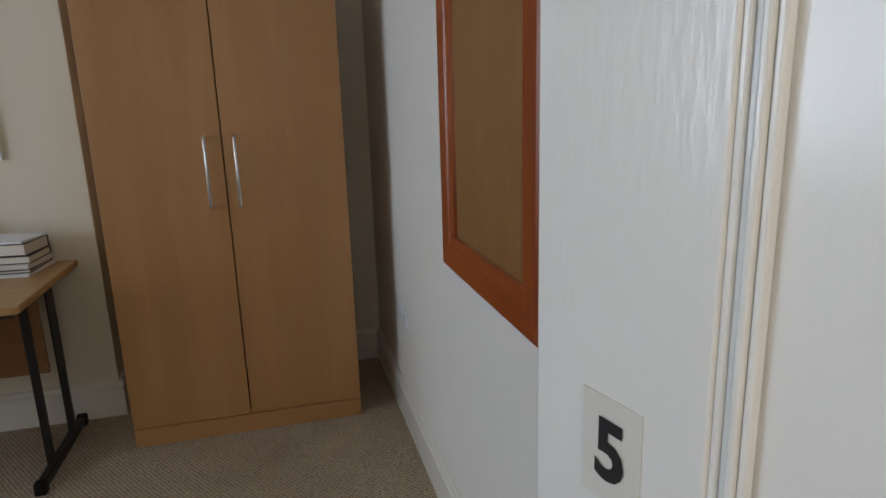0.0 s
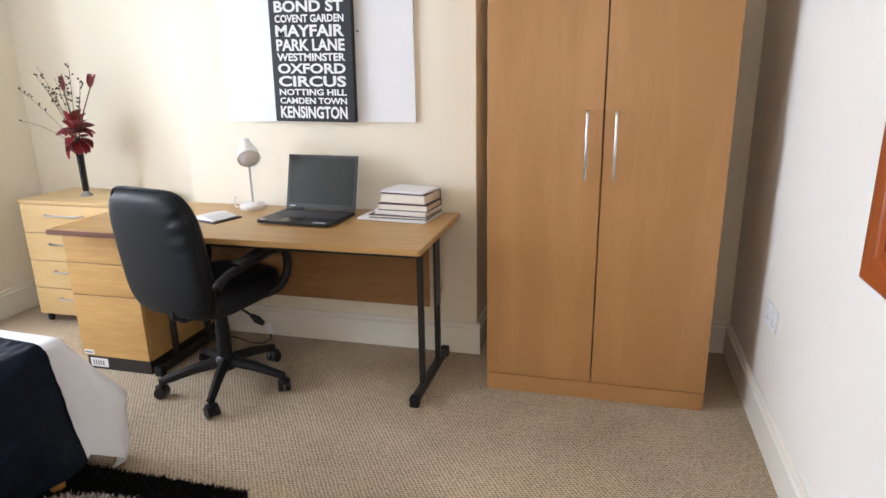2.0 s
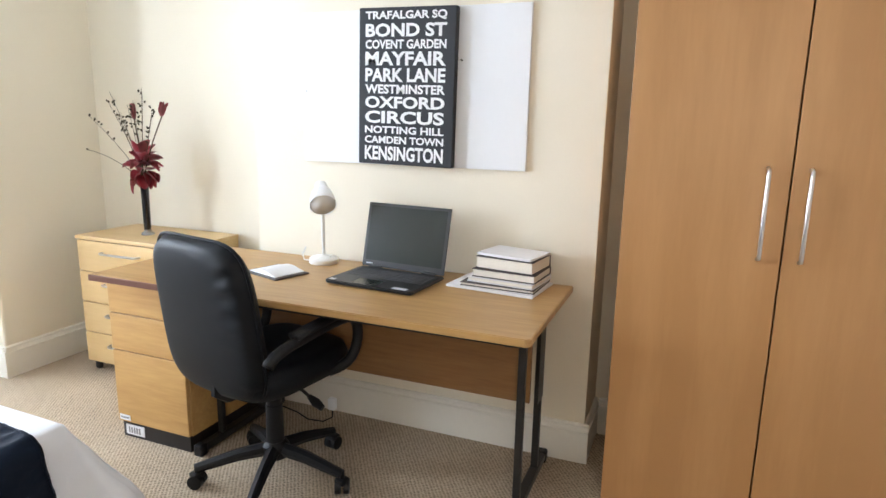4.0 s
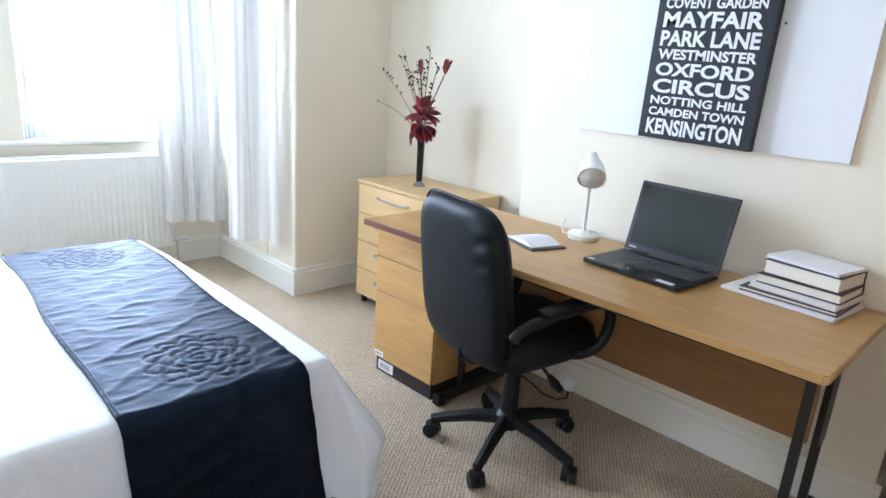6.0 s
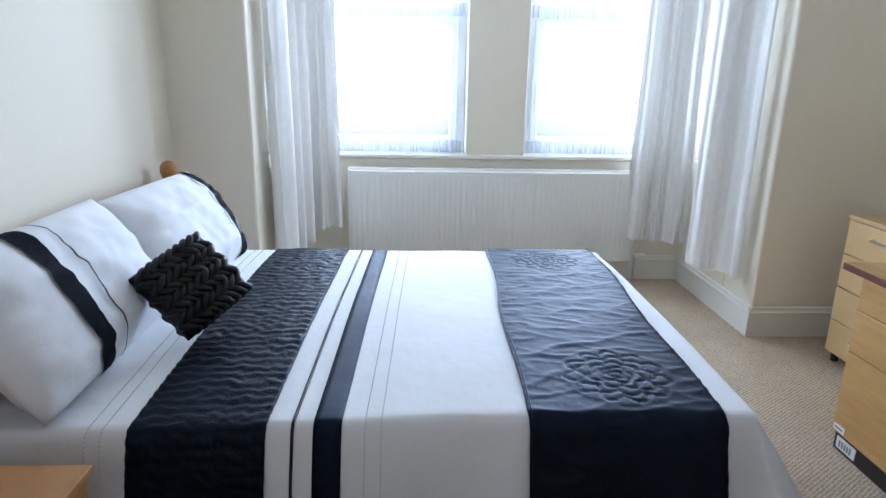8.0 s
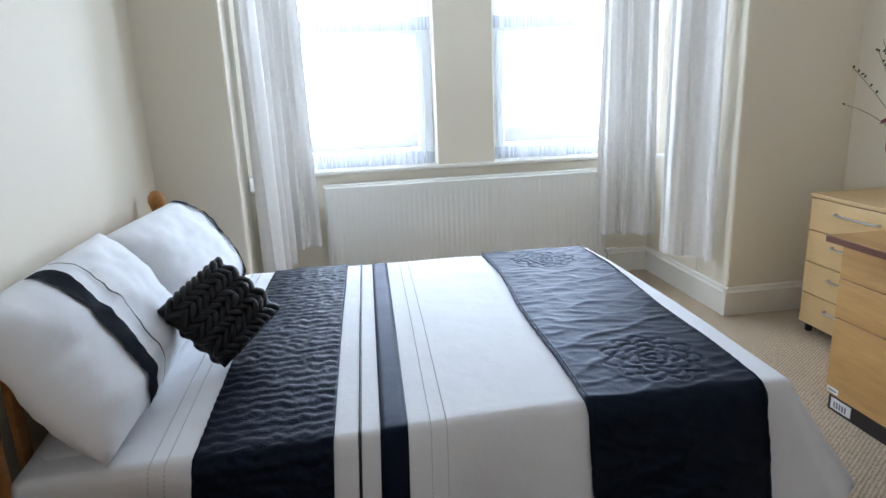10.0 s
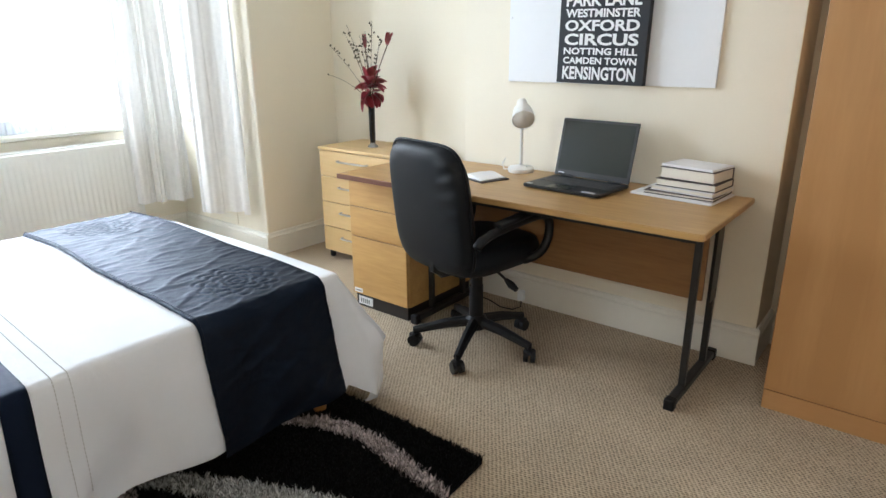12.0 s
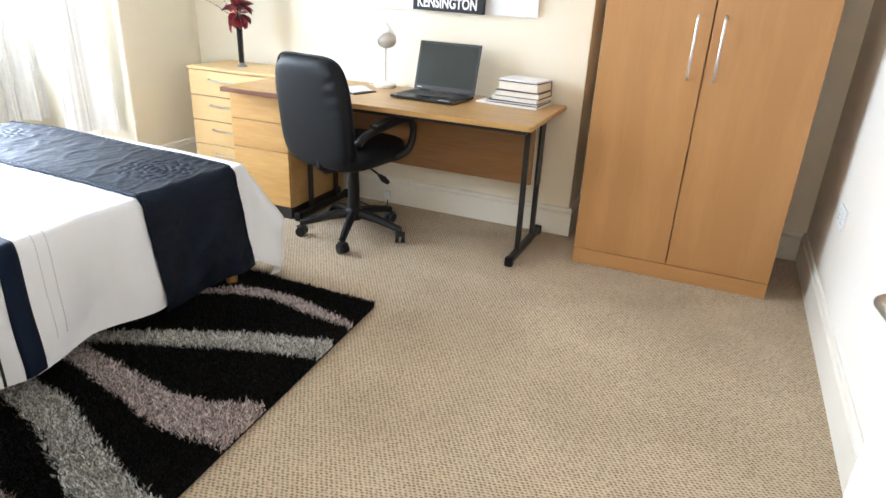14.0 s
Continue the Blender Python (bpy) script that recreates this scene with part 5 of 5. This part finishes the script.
# ---------------- vase with dried flowers ----------------
def vase():
    v = thing("flower_vase", "tall black vase with dark red fabric flowers and dried stems", "vase", at=pose(-2.147, 4.475, 0.735))
    part("foot", lathe([(0.032, 0), (0.034, 0.004), (0.030, 0.010), (0.018, 0.018), (0.0165, 0.03)], 24), M_VASEFOOT, v, "clear glass foot", smooth=True)
    part("body", lathe([(0.0165, 0.022), (0.018, 0.06), (0.019, 0.18), (0.021, 0.30), (0.019, 0.302), (0.016, 0.27)], 24), M_VASE, v, smooth=True)
    rng = random.Random(5)

    def petal(base, way, length, width, mt, droop=0.3, curl=0.35):
        way = Vector(way).normalized()
        side = way.cross(Vector((0, 0, 1)))
        side = side.normalized() if side.length > 0.01 else Vector((1, 0, 0))
        up = side.cross(way).normalized()
        bm = bmesh.new()
        g = []
        for i in range(8):
            q = i / 7
            wd = width * math.sin(math.pi * (0.12 + 0.83 * q)) ** 0.8
            row = []
            for j in range(5):
                s = j / 2 - 1
                p = Vector(base) + way * length * q + side * wd * s + up * (curl * wd * s * s - droop * length * q * q) + up * 0.006 * noise.noise((q * 4 + s, base[0] * 30, base[2] * 30))
                row.append(bm.verts.new(p))
            g.append(row)
        for i in range(7):
            for j in range(4):
                bm.faces.new((g[i][j], g[i + 1][j], g[i + 1][j + 1], g[i][j + 1]))
        ext = bmesh.ops.solidify(bm, geom=list(bm.faces), thickness=0.0016)
        return part("petal", bm, mt, v, smooth="all")

    # the ribbon-like bloom: a loose bunch of folded petals, some upright, some hanging
    for k in range(34):
        a = k * 2.4 + rng.uniform(-0.3, 0.3)
        up = 1.0 - 1.75 * k / 33
        out = 0.35 + 0.65 * (1 - abs(up)) + rng.uniform(-0.1, 0.1)
        b = (0.016 * math.cos(a), 0.016 * math.sin(a), 0.345 + 0.05 * up + rng.uniform(-0.012, 0.012))
        petal(b, (out * math.cos(a), out * math.sin(a), up + rng.uniform(-0.15, 0.15)), rng.uniform(0.055, 0.085) + 0.018 * abs(up), rng.uniform(0.022, 0.037), M_PINK if rng.random() < 0.28 else M_PETAL, rng.uniform(-0.25, 0.6), rng.uniform(0.3, 1.1))
    # dried stems with pods
    tips = ((-0.29, -0.05, 0.585), (-0.235, 0.02, 0.665), (-0.165, -0.02, 0.70), (-0.13, 0.05, 0.64), (-0.02, 0.05, 0.69), (0.03, 0.0, 0.72), (0.0, -0.03, 0.66), (0.06, 0.03, 0.62), (0.10, -0.01, 0.60), (-0.09, -0.03, 0.60), (-0.19, 0.03, 0.60), (-0.285, -0.07, 0.415))
    for k, (tx, ty, tz) in enumerate(tips):
        low = Vector((0.008 * math.cos(k), 0.008 * math.sin(k), 0.28))
        mid = Vector((tx * 0.38, ty * 0.4, 0.28 + (tz - 0.28) * 0.55))
        if tz < 0.45:
            mid = Vector((tx * 0.5, ty * 0.5, 0.40))
        tip = Vector((tx, ty, tz * 1.03))
        pts = [low * (1 - q) ** 2 + mid * 2 * q * (1 - q) + tip * q * q for q in [i / 9 for i in range(10)]]
        st = part("stem", tube(pts, 0.0017, 5, None, [1 - 0.05 * i for i in range(10)]), M_STEM, v, smooth="all")
        for _ in range(1 if tz < 0.45 else 6):
            q = 1.0 if tz < 0.45 else rng.uniform(0.55, 1.0)
            p = low * (1 - q) ** 2 + mid * 2 * q * (1 - q) + tip * q * q
            o = Vector((rng.uniform(-1, 1), rng.uniform(-1, 1), rng.uniform(-0.2, 1))) * (0.012 if q < 1 else 0.0)
            e = Vector((rng.uniform(-1, 1), rng.uniform(-1, 1), rng.uniform(0.3, 1.4))).normalized() * 0.016
            part("seed_pod", tube([p + o, p + o + e * 0.35, p + o + e * 0.75, p + o + e], 0.0046, 6, None, (0.4, 1, 0.9, 0.2)), M_POD, st, smooth="all")
    # two tall pink buds
    for (tx, ty, tz), ln in (((0.135, 0.02, 0.615), 0.07), ((-0.035, 0.0, 0.60), 0.075)):
        low, tip = Vector((0, 0, 0.30)), Vector((tx, ty, tz))
        part("stem", tube([low, low.lerp(tip, 0.5) + Vector((0, 0, 0.02)), tip], 0.003, 6), M_STEM, v, smooth="all")
        w = (tip - low).normalized()
        for k in range(5):
            a = k * 1.257
            petal(tip + Vector((0.004 * math.cos(a), 0.004 * math.sin(a), -0.01)), w + Vector((0.22 * math.cos(a), 0.22 * math.sin(a), 0)), ln, 0.014, M_PINK if k % 2 == 0 else M_PETAL, -0.15, 0.7)
    return v


vase()


# ---------------- curtains ----------------
def spline(points, n):
    """Even points along a smooth line in plan."""
    p = [Vector((*q, 0)) for q in points]
    out = []
    for i in range(len(p) - 1):
        a, b, c, d = p[max(i - 1, 0)], p[i], p[i + 1], p[min(i + 2, len(p) - 1)]
        for k in range(n):
            t = k / n
            out.append(0.5 * (2 * b + (c - a) * t + (2 * a - 5 * b + 4 * c - d) * t * t + (3 * b - a - 3 * c + d) * t ** 3))
    out.append(p[-1])
    return out


def hanging(name, path, z0, z1, folds, depth, material, label, category, spread=0.0, phase=0.0, n=40, rows=28, hem=0.0):
    c = thing(name, label, category, "curtains at the bay window" if category == "curtain" else "nets at the windows")
    pts = spline(path, n)
    total = len(pts) - 1
    bm = bmesh.new()
    g = []
    for i, p in enumerate(pts):
        q = i / total
        d = (pts[min(i + 1, total)] - pts[max(i - 1, 0)]).normalized()
        nrm = Vector((-d.y, d.x, 0))
        col = []
        for j in range(rows + 1):
            h = j / rows
            amp = depth * (0.65 + 0.35 * (1 - h)) * (0.8 + 0.4 * noise.noise((q * 6, 3.3, phase)))
            ph = 2 * math.pi * folds * q + phase + 1.5 * noise.noise((q * 3.5, h * 0.9, phase))
            crest = math.sin(ph)
            wave = amp * (math.copysign(abs(crest) ** 0.62, crest) + 0.28 * math.sin(2.3 * ph + 1.2 + 0.8 * h) + 0.5 * noise.noise((q * 9, h * 0.8, phase + 5)))
            off = nrm * wave + d * (q - 0.5) * spread * (1 - h)
            z = z0 + (z1 - z0) * h + 0.012 * noise.noise((q * 5, 7.7, phase)) * (1 - h)
            col.append(bm.verts.new(p + off + Vector((0, 0, z))))
        g.append(col)
    for i in range(total):
        for j in range(rows):
            bm.faces.new((g[i][j], g[i + 1][j], g[i + 1][j + 1], g[i][j + 1]))
    part("cloth", bm, material, c, smooth="all")
    return c


hanging("curtain", [(-3.565, 3.66), (-3.53, 3.75), (-3.50, 3.84), (-3.455, 3.93)], 0.315, 2.40, 3.4, 0.036, M_CURTAIN, "white cloth curtain drawn aside next to the window", "curtain", 0.10, 0.6)
hanging("curtain", [(-3.09, 3.835), (-3.02, 3.90), (-2.94, 3.96), (-2.83, 4.01)], 0.295, 2.40, 1.3, 0.030, M_CURTAIN, "white cloth curtain hanging at the bay's cheek", "curtain", 0.03, 2.2)
hanging("curtain", [(-3.595, 1.78), (-3.56, 1.71), (-3.52, 1.65), (-3.46, 1.59)], 0.375, 2.40, 2.2, 0.034, M_CURTAIN, "white cloth curtain drawn aside next to the window", "curtain", 0.05, 1.1)
hanging("curtain", [(-3.36, 1.64), (-3.25, 1.61), (-3.10, 1.585), (-2.89, 1.565)], 0.335, 2.40, 3.0, 0.042, M_CURTAIN, "white cloth curtain hanging at the bay's cheek near the bed", "curtain", 0.05, 0.2)
rod = thing("curtain_rail", "white curtain rail bent round the bay", "curtain rail")
part("rail", tube([(x, y, 2.41) for x, y in ((-2.82, 4.02), (-2.95, 3.955), (-3.09, 3.86), (-3.40, 3.90), (-3.50, 3.84), (-3.565, 3.66), (-3.58, 2.70), (-3.595, 1.78), (-3.52, 1.65), (-3.40, 1.625), (-3.10, 1.585), (-2.87, 1.565))], 0.012, 8), M_UPVC, rod, smooth=True)
for y in (2.1, 2.8, 3.5):
    part("bracket", box(WIN_X, -3.575, y - 0.01, y + 0.01, 2.40, 2.42), M_UPVC, rod)
for y0, y1 in WINDOWS:
    net = hanging("net_curtain", [(WIN_X - 0.06, y0 + 0.01), (WIN_X - 0.06, (y0 + y1) / 2), (WIN_X - 0.06, y1 - 0.01)], SILL + 0.012, HEAD - 0.02, 16, 0.012, M_NET, "white net curtain across the window pane", "net curtain", 0, y0, 60, 10)
    # gathered hem at the foot and the pocket at the height of the transom
    for z0, z1, ins in ((SILL + 0.008, SILL + 0.085, 0.012), (1.665, 1.745, 0.012)):
        bm = bmesh.new()
        k = 220
        low, high = [], []
        for i in range(k + 1):
            y = y0 + ins + (y1 - y0 - 2 * ins) * i / k
            x = WIN_X - 0.047 + 0.007 * math.sin(i * 0.9 + math.sin(i * 0.21) * 2) + 0.004 * noise.noise((i * 0.3, z0, y0))
            low.append(bm.verts.new((x + 0.003 * math.sin(i * 1.7), y, z0)))
            high.append(bm.verts.new((x, y, z1 + 0.012 * noise.noise((i * 0.16, y0, z0)))))
        for i in range(k):
            bm.faces.new((low[i], low[i + 1], high[i + 1], high[i]))
        part("hem", bm, M_NETHEM, net, "gathered double layer of the net", smooth="all")


# ---------------- shag rug ----------------
def smooth_line(points):
    """x to y by straight pieces."""
    xs, ys = [p[0] for p in points], [p[1] for p in points]
    return lambda x: np.interp(x, xs, ys)


RUG = (-1.50, -0.378, 1.60, 3.145)
STRIPES = (
    (M_RUGMAUVE, smooth_line(((-1.5, 2.60), (-1.04, 2.92), (-0.98, 2.98), (-0.85, 3.01), (-0.67, 3.01), (-0.49, 2.965), (-0.37, 2.94))), smooth_line(((-1.5, 2.52), (-1.03, 2.88), (-0.90, 2.94), (-0.77, 2.962), (-0.54, 2.922), (-0.37, 2.908)))),
    (M_RUGGREY, smooth_line(((-1.5, 2.22), (-1.12, 2.46), (-0.92, 2.57), (-0.74, 2.655), (-0.57, 2.72), (-0.37, 2.785))), smooth_line(((-1.5, 2.15), (-1.06, 2.41), (-0.85, 2.49), (-0.67, 2.565), (-0.48, 2.625), (-0.35, 2.66)))),
    (M_RUGMAUVE, smooth_line(((-1.5, 2.35), (-1.14, 2.335), (-0.90, 2.305), (-0.63, 2.265), (-0.49, 2.29), (-0.37, 2.35))), smooth_line(((-1.5, 2.26), (-1.08, 2.25), (-0.82, 2.19), (-0.58, 2.13), (-0.40, 2.13), (-0.36, 2.14)))),
    (M_RUGGREY, smooth_line(((-1.5, 2.13), (-1.14, 2.12), (-0.91, 2.10), (-0.70, 2.02), (-0.47, 1.935), (-0.36, 1.91))), smooth_line(((-1.5, 2.05), (-1.15, 2.03), (-0.88, 1.97), (-0.69, 1.89), (-0.52, 1.81), (-0.36, 1.75)))),
    (M_RUGMAUVE, smooth_line(((-1.5, 1.95), (-1.10, 1.90), (-0.86, 1.785), (-0.66, 1.74), (-0.36, 1.64))), smooth_line(((-1.5, 1.88), (-1.10, 1.82), (-0.86, 1.71), (-0.66, 1.64), (-0.36, 1.54)))),
)


def shag_rug():
    x0, x1, y0, y1 = RUG
    r = thing("shag_rug", "black shag rug with grey and mauve curved stripes", "rug")
    slant = 0.06
    part("backing", prism([(x0, y0), (x1 + slant * (y1 - y0), y0), (x1, y1), (x0, y1)], 0.0005, 0.012, 0.003), M_RUGBLACK, r)
    rng = np.random.default_rng(3)
    n = 165000
    px, py = rng.uniform(x0, x1 + 0.10, n), rng.uniform(y0, y1, n)
    keep = (px > -1.28) & (px < x1 + slant * (y1 - py))
    px, py = px[keep], py[keep]
    n = len(px)
    kind = np.zeros(n, int)
    jig = rng.normal(0, 0.007, n)
    for k, (_, top, low) in enumerate(STRIPES):
        inside = (py + jig < top(px)) & (py + jig > low(px))
        kind[inside] = 1 if STRIPES[k][0] is M_RUGGREY else 2
    mats = (M_RUGBLACK, M_RUGGREY, M_RUGMAUVE)
    for code, name, label in ((0, "pile_black", "black shag pile"), (1, "pile_silver", "silver grey shag pile"), (2, "pile_mauve", "mauve grey shag pile")):
        sel = kind == code
        m = int(sel.sum())
        bx, by = px[sel], py[sel]
        a = rng.uniform(0, 2 * np.pi, m)
        lean = rng.uniform(0.004, 0.020, m)
        la = rng.uniform(0, 2 * np.pi, m)
        hgt = rng.uniform(0.016, 0.030, m) if code == 0 else rng.uniform(0.020, 0.034, m)
        wid = 0.0028 if code == 0 else 0.0032
        dx, dy = np.cos(a) * wid, np.sin(a) * wid
        base = np.full(m, 0.010)
        tx, ty = bx + np.cos(la) * lean, by + np.sin(la) * lean
        mx, my = bx + np.cos(la) * lean * 0.35, by + np.sin(la) * lean * 0.35
        v = np.stack([np.stack([bx - dx, by - dy, base], 1), np.stack([bx + dx, by + dy, base], 1), np.stack([mx - dx, my - dy, base + hgt * 0.65], 1), np.stack([mx + dx, my + dy, base + hgt * 0.65], 1), np.stack([tx, ty, base + hgt], 1)], 1).reshape(-1, 3)
        i = np.arange(m)[:, None] * 5
        f = np.concatenate([i + (0, 1, 3), i + (0, 3, 2), i + (2, 3, 4)]).tolist()
        me = bpy.data.meshes.new(name)
        me.from_pydata(v.tolist(), [], f)
        me.materials.append(mats[code])
        o = new(name, me)
        o.parent = r
        tagged(o, label, kind="stuff")
    return r


shag_rug()
